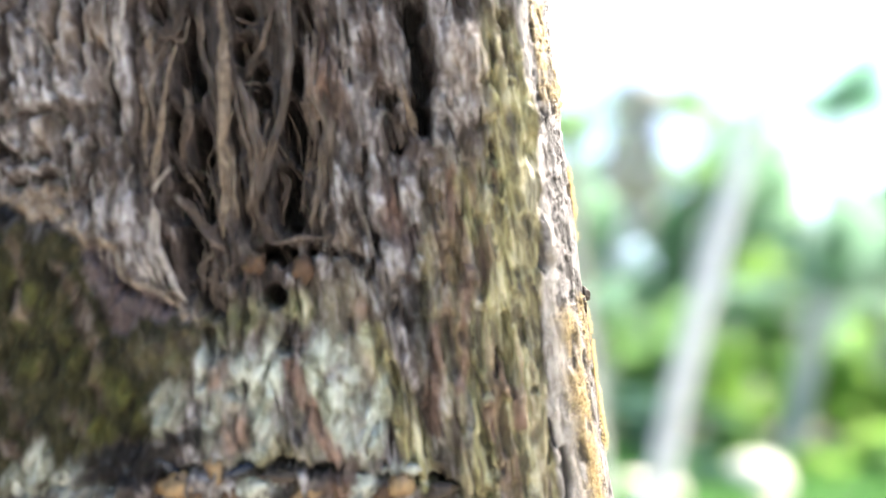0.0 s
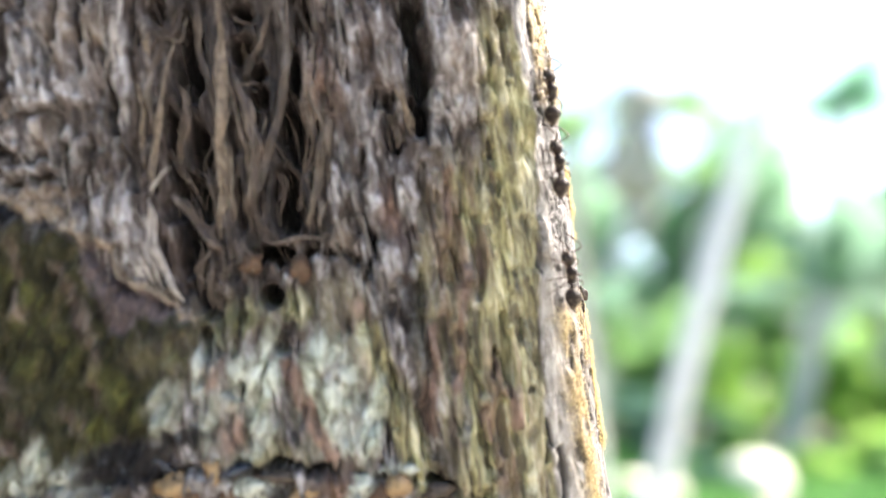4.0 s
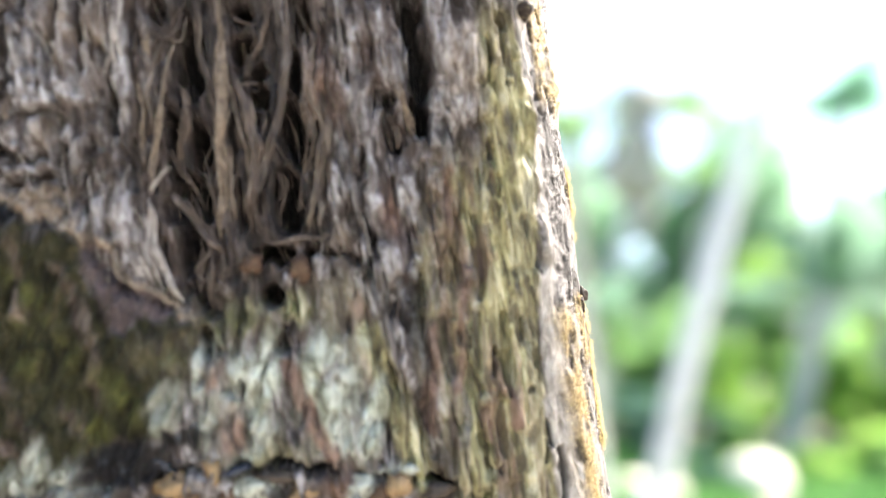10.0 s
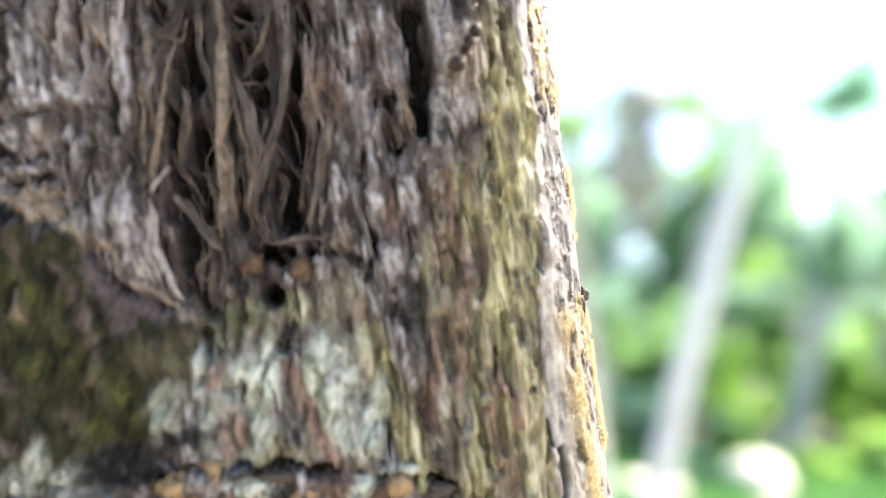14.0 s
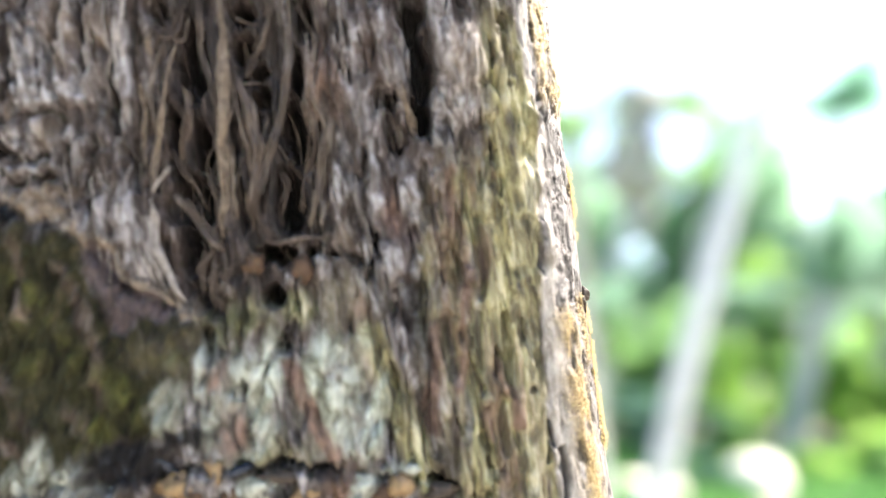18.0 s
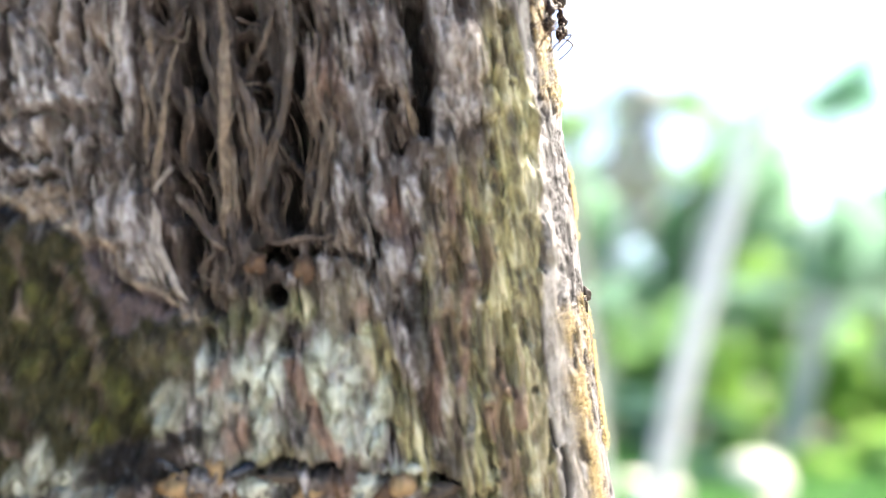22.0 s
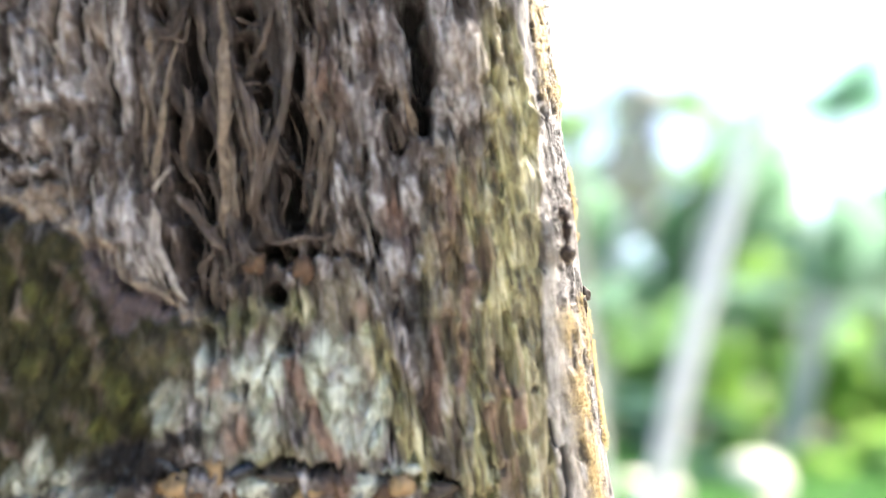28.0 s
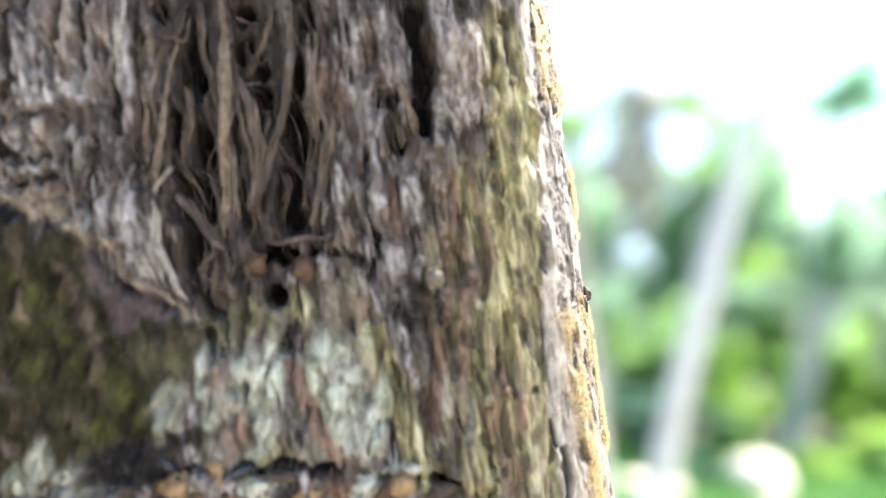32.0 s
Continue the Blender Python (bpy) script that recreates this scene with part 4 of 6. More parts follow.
# the frayed edge of the bark left of the hollow, and the stub below it
for i in range(26):
    q = i / 25 + random.gauss(0, 0.05)
    strand([(60.0 - 3.6 * q, 15.4 - 3 * q, 0.2), (59.0 - 3.2 * q, 9.8 - random.uniform(0, 1), 0.7), (58.0 - 3.0 * q, 4.8, 0.8), (56.6 - 2.4 * q, 1.2 + random.uniform(-1.5, 2), -0.3)],
           random.uniform(0.14, 0.36), random.uniform(0.1, 0.22), "", "fibre", SPLINT if i % 3 else FIBRE)
for i in range(12):
    s0, v0 = random.uniform(43.8, 49.6), random.uniform(4.5, 8.0)
    strand([(s0, v0, -1.6), (s0 + random.gauss(0, 0.5), v0 - 2.2, -0.4), (s0 + random.gauss(0, 0.8), v0 - 4.6, 0.1), (s0 + random.gauss(0, 0.9), v0 - 7, -0.8)], random.uniform(0.16, 0.3), random.uniform(0.12, 0.25))
# pale threads that lie on the bark beside the hollow
for i in range(110):
    s0, v0, n = random.choice((random.uniform(55, 76), random.uniform(55, 62), random.uniform(30, 36))), random.uniform(4, 40), random.uniform(5, 13)
    ds, lift = random.gauss(-0.3, 0.8), random.uniform(0.3, 1.0)
    strand([(s0, v0, lift - 0.7), (s0 + ds * 0.3 + random.gauss(0, 0.3), v0 - n * 0.35, lift), (s0 + ds * 0.7, v0 - n * 0.7, lift), (s0 + ds, v0 - n, lift - 0.8)], random.uniform(0.08, 0.2), random.uniform(0.07, 0.14), "", "fibre", FIBRE if i % 3 else SPLINT)


def knob(name, s, v, h, radii, material, label, seed, rough=0.38):
    at, n = on_trunk(s, v, h)
    ob = part(name, lump([r * MM for r in radii], seed, rough), material, trunk, label)
    ob.matrix_local = Matrix.Translation(at) @ pose(0, 0, 0, 0, random.uniform(-25, 25), math.degrees(math.atan2(n.y, n.x)) + 90)
    return ob


knob("resin_bead", 30.4, -24.4, 1.2, (1.6, 1.1, 1.4), RESIN, "amber resin bead", 1, 0.25)
knob("bark_lump", 29, -22.9, 0.6, (1.2, 0.9, 0.7), LICHEN, "grey-white crusted lump", 2, 0.25)
knob("resin_bead", 51.4, -19.9, 0.5, (1.4, 0.9, 1.9), RESIN, "amber resin bead", 3, 0.55)
knob("resin_bead", 56, -21.2, 0.4, (2.4, 0.9, 1.5), RESIN, "amber resin bead", 4, 0.6)
knob("resin_bead", 41, -23.7, 0.3, (2.1, 0.9, 1.2), RESIN, "amber resin bead", 5, 0.55)
knob("bark_lump", 44.1, 3.6, -0.3, (1.2, 0.9, 1.2), BROWN, "reddish-brown bark lump", 6, 0.55)
knob("bark_lump", 38.6, 2.2, -0.1, (1.1, 0.9, 1.6), BROWN, "reddish-brown bark lump", 7, 0.45)
for i, (s, v, r) in enumerate(((63.3, -17.1, 1.1), (57.8, -18.2, 1.3))):
    knob("bark_lump", s, v, -0.2, (r * 1.8, r * 0.8, r * 0.8), SLATE, "blue-grey damp lump", 50 + i, 0.95)
knob("bark_lump", 38.1, -23.9, 0.2, (2.0, 1.1, 1.5), BROWN, "reddish-brown bark lump", 10)
for i, (s, v, rs, rv, what) in enumerate(((47.4, -22.7, 2.2, 1.4, LICHEN), (44, -21.6, 2.6, 0.6, NUB), (35, -24.3, 1.6, 1.6, LICHEN), (65.5, -20.7, 3.4, 1.2, LICHEN), (71.4, -16.8, 1.6, 3.0, LICHEN), (68.3, -18.2, 2.4, 1.7, LICHEN), (74.3, -18.4, 1.1, 1.9, LICHEN),
                                          (61.1, -20.3, 1.6, 1.2, NUB), (50.1, -22.9, 1.2, 1.4, BROWN), (32.4, -25.3, 1.6, 1.2, BROWN), (25.7, -26.1, 1.8, 1.0, NUB), (49.1, -20.1, 2.0, 0.6, SLATE), (54, -22.4, 1.0, 1.0, BROWN))):
    knob("bark_lump", s, v, 0.6 if s > 48 else 0.2, (rs, 0.9, rv), what, "", 30 + i, 0.45)
knob("bark_nub", 0.6, -6.2, 0.1, (0.6, 0.7, 1.1), NUB, "dark nub at the edge", 11, 0.4)
knob("bark_nub", 1.4, -7.4, -0.1, (0.45, 0.5, 1.2), NUB, "dark nub at the edge", 12, 0.4)


def build_fuzz():
    """The orange down on the trunk's edge."""
    rng = np.random.RandomState(5)
    S, V = rng.uniform(-6, 11, 170000), rng.uniform(-42, 42, 170000)
    rise, m = bark_relief(S, V)
    keep = rng.rand(170000) < m["orange"] * (0.05 + 0.5 * (np.abs(S) < 1.8)) * step(grain(S / 0.9, V / 0.9, 2), 0.25, 0.6)
    S, V, rise = S[keep], V[keep], rise[keep]
    verts, faces = [], []
    foot = surface_points(S, V, rise - 0.05)
    _, _, A = on_section(S)
    for p, a in zip(foot, np.radians(A)):
        n = np.array([math.cos(a), -math.sin(a), 0]) + rng.normal(0, 0.35, 3)
        n /= np.linalg.norm(n)
        e = np.cross(n, rng.normal(0, 1, 3))
        e /= np.linalg.norm(e)
        f = np.cross(n, e)
        r, k = rng.uniform(0.02, 0.042) * MM, len(verts)
        verts += [p + e * r, p - e * r * 0.5 + f * r * 0.87, p - e * r * 0.5 - f * r * 0.87, p + n * rng.uniform(0.3, 0.75) * MM]
        faces += [(k, k + 1, k + 3), (k + 1, k + 2, k + 3), (k + 2, k, k + 3)]
    tagged(part("orange_fuzz", raw("orange_fuzz", [tuple(v) for v in verts], faces), FUZZ, trunk, "orange-yellow downy growth"), kind="stuff")


build_fuzz()


# ---- the ground and the grove behind ----
def build_ground():
    bm = bmesh.new()
    rings = [0.0, 1, 2, 3, 4, 5, 6, 7, 8, 9, 10, 12, 14, 16, 19, 23, 28, 35, 45, 60, 90, 150, 300, 900, 2500]
    rows = []
    for r in rings:
        rows.append([bm.verts.new((r * math.cos(w), r * math.sin(w), 0.10 * noise.noise(Vector((r * math.cos(w), r * math.sin(w), 0)) * 0.4) if 2 < r < 60 else 0))
                     for w in (2 * math.pi * i / 96 for i in range(96))] if r else [bm.verts.new((0, 0, 0))])
    for a, b in zip(rows, rows[1:]):
        for i in range(96):
            j = (i + 1) % 96
            bm.faces.new((a[0], b[i], b[j]) if len(a) == 1 else (a[i], b[i], b[j], a[j]))
    k = Nodes("ground")
    n, f = k.noise(k.coords(), 0.35, 5, 0.6), k.noise(k.coords(), 14, 5, 0.7)
    c = k.mix(f, (0.16, 0.155, 0.11), (0.36, 0.34, 0.27))
    c = k.mix(k.ramp(n, [(0.42, 0.0), (0.6, 0.8)]), c, (0.47, 0.43, 0.39))
    k.bump(f, 0.6, 0.05)
    ob = part("ground", bm, k.done(c, 0.9, 0.2), None)
    tagged(ob, "sunlit grassy sandy ground of a palm grove", "ground", kind="structure")


build_ground()


# a patch of sunlight on the ground, put in as pale colour
def sun_patch(x, y, rx, ry, seed):
    bm = bmesh.new()
    rim = [bm.verts.new((x + rx * math.cos(w) * (1 + 0.3 * noise.noise(Vector((math.cos(w), math.sin(w), seed)))), y + ry * math.sin(w) * (1 + 0.3 * noise.noise(Vector((math.sin(w), seed, math.cos(w))))), 0.11))
           for w in (2 * math.pi * i / 40 for i in range(40))]
    low = [bm.verts.new((v.co.x + (v.co.x - x) * 0.3, v.co.y + (v.co.y - y) * 0.3, -0.15)) for v in rim]
    bm.faces.new(rim)
    for i in range(40):
        bm.faces.new((rim[i], low[i], low[(i + 1) % 40], rim[(i + 1) % 40]))
    tagged(part("sun_patch", bm, SUN_SPOT, None), "pale patch put in for sunlight on the ground", "sand", kind="structure")


SUN_SPOT = plain_material("sand", (0.60, 0.58, 0.50), (0.82, 0.80, 0.72), 9, 0.95, 0.15, 0.01)
# added in place of a blown bright spot, tilted to sun and camera
heap = part("bright_spot_heap", lump((0.46, 0.42, 0.40), 8, 0.12), SUN_SPOT, None)
heap.matrix_world = Matrix.Translation((4.35, 9.19, 0.11)) @ pose(0, 0, 0, 38, 22)
tagged(heap, "pale heap added for a bright spot among the grass", "sand mound")
sun_patch(2.95, 9.6, 0.5, 0.8, 2)


def build_grass():
    """Tufts of grass over the sunlit ground, but for the pale patch and a lane cleared along the camera's line to the
    heap.
    """
    rng = random.Random(9)
    verts, faces = [], []
    for _ in range(5200):
        x, y = rng.uniform(1.4, 11), rng.uniform(7.5, 15)
        if abs(x - 0.5 * y) < 0.3 and y < 9.0 or ((x - 2.95) / 0.6) ** 2 + ((y - 9.4) / 1.2) ** 2 < 1:
            continue
        for _ in range(7):
            p = Vector((x + rng.gauss(0, 0.07), y + rng.gauss(0, 0.07), -0.03))
            lean = Vector((rng.gauss(0, 0.4), rng.gauss(0, 0.4), 1)).normalized() * rng.uniform(0.18, 0.42)
            side = lean.cross(Vector((rng.gauss(0, 1), rng.gauss(0, 1), 0.1))).normalized() * rng.uniform(0.012, 0.03)
            k = len(verts)
            verts += [tuple(p - side), tuple(p + side), tuple(p + lean * 0.6 + side * 0.7), tuple(p + lean * 0.6 - side * 0.7), tuple(p + lean + Vector((lean.x, lean.y, -0.05)) * 0.4)]
            faces += [(k, k + 1, k + 2, k + 3), (k + 3, k + 2, k + 4)]
    tagged(part("grass", raw("grass", verts, faces), GRASS, None), "bright green grass on the floor of the grove", "grass", kind="stuff")


build_grass()


def frond(length, droop, pairs, wide, seed):
    """A palm frond along +X that bends down: a rib and its leaflets in one mesh."""
    rng = random.Random(seed)
    verts, faces = [], []
    spine = []
    for i in range(pairs + 1):
        t = i / pairs
        spine.append(Vector((length * t * (1 - 0.18 * droop * t), 0.05 * length * math.sin(t * 2 + seed), length * (0.25 * t - droop * 0.75 * t * t))))
    for i, (a, b) in enumerate(zip(spine, spine[1:])):
        r0, r1 = 0.028 * (1 - i / pairs) + 0.006, 0.028 * (1 - (i + 1) / pairs) + 0.006
        k = len(verts)
        for p, r in ((a, r0), (b, r1)):
            verts += [p + Vector((0, r, 0)), p + Vector((0, 0, r)), p + Vector((0, -r, 0)), p + Vector((0, 0, -r))]
        for j in range(4):
            faces.append((k + j, k + (j + 1) % 4, k + 4 + (j + 1) % 4, k + 4 + j))
    for i in range(2, pairs + 1):
        t = i / pairs
        long = wide * math.sin(math.pi * min(0.97, 0.14 + 0.84 * t)) ** 0.7 * rng.uniform(0.85, 1.1)
        for side in (-1, 1):
            p = spine[i]
            tip = p + Vector((0.45 * long, side * 0.8 * long, -0.35 * long * rng.uniform(0.5, 1.3)))
            mid = p.lerp(tip, 0.45) + Vector((0, 0, 0.08 * long))
            w = Vector((0.035 + 0.02 * rng.random(), -side * 0.012, 0))
            k = len(verts)
            verts += [p - w * 0.4, p + w * 0.4, mid + w, mid - w, tip, mid + Vector((0, 0, 0.018)), p + Vector((0, 0, 0.008))]
            faces += [(k, k + 6, k + 5, k + 3), (k + 6, k + 1, k + 2, k + 5), (k + 3, k + 5, k + 4), (k + 5, k + 2, k + 4)]
    return [tuple(v) for v in verts], faces


FRONDS = [frond(2.9, d, 46, w, s) for s, (d, w) in enumerate(((0.35, 0.75), (0.6, 0.7), (0.9, 0.65), (1.2, 0.6)))]


def palm(label, path, r0, r1, material, count, size, seed, dead=0, bark=None, lifts=(-10, 62)):
    """A palm tree along a path from its base: trunk, fronds one by one."""
    rng = random.Random(seed)
    base = Vector(path[0])
    tree = tagged(new("palm_tree"), label, "palm tree", group="palms of the grove")
    tree.location = base
    line = spline([Vector(p) - base for p in path], 10)
    n = len(line)
    rad = [r0 + (r1 - r0) * (i / (n - 1)) ** 0.6 for i in range(n)]
    rad = [r * (1 + (0.05 if i % 2 else 0)) for i, r in enumerate(rad)]
    part("trunk", tube(line, rad, 14, 0.15), bark or PALM_BARK, tree, "ringed trunk")
    top = line[-1]
    for i in range(count):
        turn = 360 * i / count * 2.4 + rng.uniform(-12, 12)
        stub = i < dead and i % 3 == 0
        lift = rng.uniform(*lifts) if i >= dead else rng.uniform(-20, 70) if stub else rng.uniform(-92, -66)
        v, f = FRONDS[rng.randrange(4)]
        ob = part("frond", raw("frond", v, f), DEAD if i < dead else material, tree, "hanging dry frond" if i < dead else "")
        ob.matrix_local = Matrix.Translation(top) @ pose(0, 0, 0, 0, -lift, turn) @ Matrix.Scale(size * rng.uniform(0.8, 1.1) * (0.26 if stub else 1.0), 4)
    return tree


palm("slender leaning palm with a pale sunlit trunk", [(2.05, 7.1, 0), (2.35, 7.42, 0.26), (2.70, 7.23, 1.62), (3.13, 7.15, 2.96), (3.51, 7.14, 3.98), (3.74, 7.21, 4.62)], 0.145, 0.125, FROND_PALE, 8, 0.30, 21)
palm("grey-trunked palm half hidden by shrubs", [(6.3, 12.1, 0), (6.58, 12.54, 0.23), (7.20, 12.39, 2.35), (7.67, 12.53, 3.14)], 0.27, 0.22, FROND_B, 10, 1.0, 22, 0, GREY_BARK)
DEAD_PALM = palm("far palm with a dead grey crown", [(6.6, 26.0, 0), (6.75, 24.73, 5.41), (7.5, 23.94, 9.12), (7.77, 23.14, 12.88)], 0.26, 0.22, FROND_B, 30, 0.95, 23, 28)
for at, radii, seed in (((7.85, 23.25, 12.35), (1.1, 1.0, 0.8), 5), ((7.45, 23.5, 10.9), (0.95, 0.9, 1.5), 6), ((7.45, 23.9, 9.6), (1.15, 1.0, 1.1), 7), ((8.0, 24.2, 8.3), (0.45, 0.5, 1.2), 8)):
    skirt = part("skirt", lump(radii, seed, 0.5), DEAD, DEAD_PALM, "matted skirt of dry fronds")
    skirt.matrix_local = Matrix.Translation(Vector(at) - DEAD_PALM.location)
for lift, turn, size in ((3, 8, 1.4), (9, -6, 1.3), (-4, 20, 1.45)):
    arch = part("frond", raw("frond", *FRONDS[1]), FROND_A, DEAD_PALM, "long green frond that arches out of the dead crown")
    arch.matrix_local = Matrix.Translation(Vector((7.9, 23.2, 12.6)) - DEAD_PALM.location) @ pose(0, 0, 0, 0, -lift, turn) @ Matrix.Scale(size, 4)
palm("tall palm with blue-green fronds", [(11.0, 17.0, 0), (11.78, 17.26, 2.08), (12.08, 16.82, 4.16)], 0.2, 0.15, FROND_B, 20, 1.3, 24, 0, GREY_BARK)
palm("young palm with low green fronds", [(3.0, 13.2, 0), (3.20, 13.29, 1.49), (3.15, 13.03, 2.74)], 0.16, 0.12, FROND_B, 10, 0.7, 25, 0, GREY_BARK)
palm("palm far back in the grove", [(12.0, 30.0, 0), (12.35, 30.55, 6.89), (12.76, 29.68, 10.95)], 0.22, 0.16, FROND_A, 11, 1.2, 26, 0, GREY_BARK)
SWAYING = palm("distant palm above the tree line", [(12.3, 18.6, 0), (12.25, 19.78, 4.63), (12.9, 19.52, 8.1), (13.5, 19.38, 10.95)], 0.13, 0.09, FROND_D, 26, 0.74, 27, 0, GREY_BARK, (-30, 45))
palm("near green palm beside the leaning one", [(1.35, 5.6, 0), (1.33, 5.95, 1.39), (1.2, 5.75, 3.74)], 0.1, 0.08, FROND_A, 13, 0.24, 28, 0, GREY_BARK, (10, 85))


def shrub(label, centre, spread, height, count, size, material, seed, name="shrub"):
    """A bush: stems and a crown of many small leaves."""
    rng = random.Random(seed)
    bush = tagged(new(name), label, "shrub", group="undergrowth of the grove")
    bush.location = (centre[0], centre[1], 0)
    clumps = [(rng.gauss(0, spread * 0.45), rng.gauss(0, spread * 0.45), height * rng.uniform(0.25, 0.95), rng.uniform(0.25, 0.6) * spread * 0.6) for _ in range(9)]
    for x, y, z, r in clumps[:5]:
        part("stem", tube(spline([(x * 0.15, y * 0.15, -0.05), (x * 0.5, y * 0.4, z * 0.5), (x, y, z)], 4), [0.035 - 0.003 * i for i in range(9)], 6, 0.2), DEAD, bush)
    verts, faces = [], []
    for i in range(count):
        x, y, z, r = clumps[i % 9]
        p = Vector((rng.gauss(0, 1), rng.gauss(0, 1), rng.gauss(0, 0.8)))
        p = Vector((x, y, z)) + p.normalized() * r * rng.random() ** 0.4
        p.z = max(0.05, p.z)
        way = Vector((rng.gauss(0, 1), rng.gauss(0, 1), rng.gauss(-0.2, 0.6))).normalized()
        side = way.cross(Vector((rng.gauss(0, 0.4), rng.gauss(0, 0.4), 1))).normalized()
        up = side.cross(way)
        l, w = size * rng.uniform(0.6, 1.3), size * rng.uniform(0.18, 0.34)
        k = len(verts)
        verts += [tuple(p), tuple(p + way * l * 0.45 + side * w + up * l * 0.06), tuple(p + way * l), tuple(p + way * l * 0.45 - side * w + up * l * 0.06), tuple(p + way * l * 0.5 - up * l * 0.04)]
        faces += [(k, k + 1, k + 4), (k + 1, k + 2, k + 4), (k + 2, k + 3, k + 4), (k + 3, k, k + 4)]
    part("crown", raw("crown", verts, faces), material, bush)
    return bush


for i, (x, y, spread, height, size, material, label) in enumerate((
        (4.6, 10.6, 0.55, 0.9, 0.2, LEAF_A, "low green leafy shrub in the sun"), (6.9, 10.4, 0.6, 0.9, 0.2, LEAF_B, "low lime-green shrub in the sun"),
        (7.9, 10.2, 0.7, 1.2, 0.22, LEAF_B, "low lime-green shrub in the sun"), (3.6, 14.6, 1.2, 2.2, 0.3, LEAF_C, "dark-green shrub coloured for half shade"),
        (4.9, 14.4, 1.2, 2.4, 0.3, LEAF_A, "green leafy shrub in the sun"), (6.6, 15.6, 1.3, 2.6, 0.3, LEAF_B, "lime-green shrub in the sun"),
        (8.6, 14.8, 1.4, 2.4, 0.32, LEAF_B, "lime-green shrub in the sun"), (10.0, 15.2, 1.5, 2.6, 0.32, LEAF_B, "lime-green shrub in the sun"),
        (11.4, 14.6, 1.5, 2.6, 0.32, LEAF_C, "dark-green shrub coloured for half shade"), (5.6, 19.0, 2.4, 4.5, 0.42, LEAF_A, "tall green leafy thicket"),
        (9.0, 20.0, 2.6, 5.4, 0.44, LEAF_A, "tall green leafy thicket"), (13.0, 20.0, 2.6, 5.4, 0.44, LEAF_B, "tall lime-green leafy thicket"),
        (2.6, 22.0, 2.4, 6.2, 0.44, LEAF_A, "tall green leafy thicket"), (16.5, 21.0, 2.8, 5.6, 0.46, LEAF_A, "tall green leafy thicket"),
        # the two lime shrubs are added to colour a glow round the heap
        (5.45, 9.5, 0.3, 0.5, 0.12, LEAF_B, "low lime-green shrub in the sun"), (4.2, 9.6, 0.22, 0.42, 0.12, LEAF_B, "low lime-green shrub in the sun"),
        (3.75, 9.3, 0.3, 0.5, 0.14, LEAF_C, "low dark-green shrub coloured for half shade"), (6.3, 9.4, 0.35, 0.55, 0.14, LEAF_A, "low green leafy shrub in the sun"),
        (3.45, 11.6, 0.5, 1.3, 0.2, LEAF_C, "dark-green shrub coloured for half shade"), (4.75, 11.8, 0.45, 1.0, 0.2, LEAF_C, "dark-green shrub coloured for half shade"),
        (-4.0, 14.0, 2.4, 4.0, 0.4, LEAF_A, "tall green leafy thicket"), (-9.0, 16.0, 3.0, 5.0, 0.45, LEAF_C, "tall dark-green leafy thicket"))):
    shrub(label, (x, y), spread, height, 1500, size, material, 40 + i)


# the height of the far canopy by the compass, and gaps in it: compass, height, radius
CANOPY = [(9.4, 15.2), (13.5, 15.2), (15.9, 13.7), (19.7, 12.8), (21.2, 13.4), (23.0, 14.7), (25.0, 16.1), (27.6, 15.9), (29.6, 15.4), (30.2, 14.4), (30.4, 10.4), (31.4, 9.2), (32.4, 9.6), (33.4, 10.8), (37.1, 10.9)]
GAPS = [(17.5, 9.4, 1.2), (16.8, 13.7, 1.0), (22.6, 13.4, 0.5)]


def far_woods():
    """The woods all round, far behind the rest; denser within the camera's view."""
    rng = random.Random(77)
    verts, faces = [], []
    for i in range(56000):
        # the ring goes on unseen behind the camera, added to block sky light
        w = rng.uniform(0, 2 * math.pi) if i < 44000 else math.radians(rng.uniform(44, 86))
        r = rng.uniform(34, 46)
        compass = math.degrees(math.atan2(math.cos(w), math.sin(w)))
        lift = np.interp(compass, [q[0] for q in CANOPY], [q[1] for q in CANOPY], left=14.0, right=13.0)
        top = lift + 0.5 * noise.noise(Vector((math.cos(w) * 6, math.sin(w) * 6, 0))) + 1.1 * noise.noise(Vector((math.cos(w) * 21, math.sin(w) * 21, 3)))
        p = Vector((r * math.cos(w), r * math.sin(w), (top - 0.5) * rng.random() ** 0.7))
        if any(math.hypot(math.radians(compass - a) * 40, (p.z - 1.5) * 40 / r + 1.5 - z) < q for a, z, q in GAPS):
            continue
        way = Vector((rng.gauss(0, 1), rng.gauss(0, 1), rng.gauss(-0.2, 0.6))).normalized()
        side = way.cross(Vector((rng.gauss(0, 0.5), rng.gauss(0, 0.5), 1))).normalized()
        l = rng.uniform(0.6, 1.2)
        k = len(verts)
        verts += [tuple(p), tuple(p + way * l * 0.5 + side * l * 0.3), tuple(p + way * l), tuple(p + way * l * 0.5 - side * l * 0.3)]
        faces += [(k, k + 1, k + 2, k + 3)]
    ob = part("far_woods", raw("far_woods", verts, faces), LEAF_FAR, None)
    tagged(ob, "distant green woods round the palm grove", "woods", kind="stuff")


far_woods()


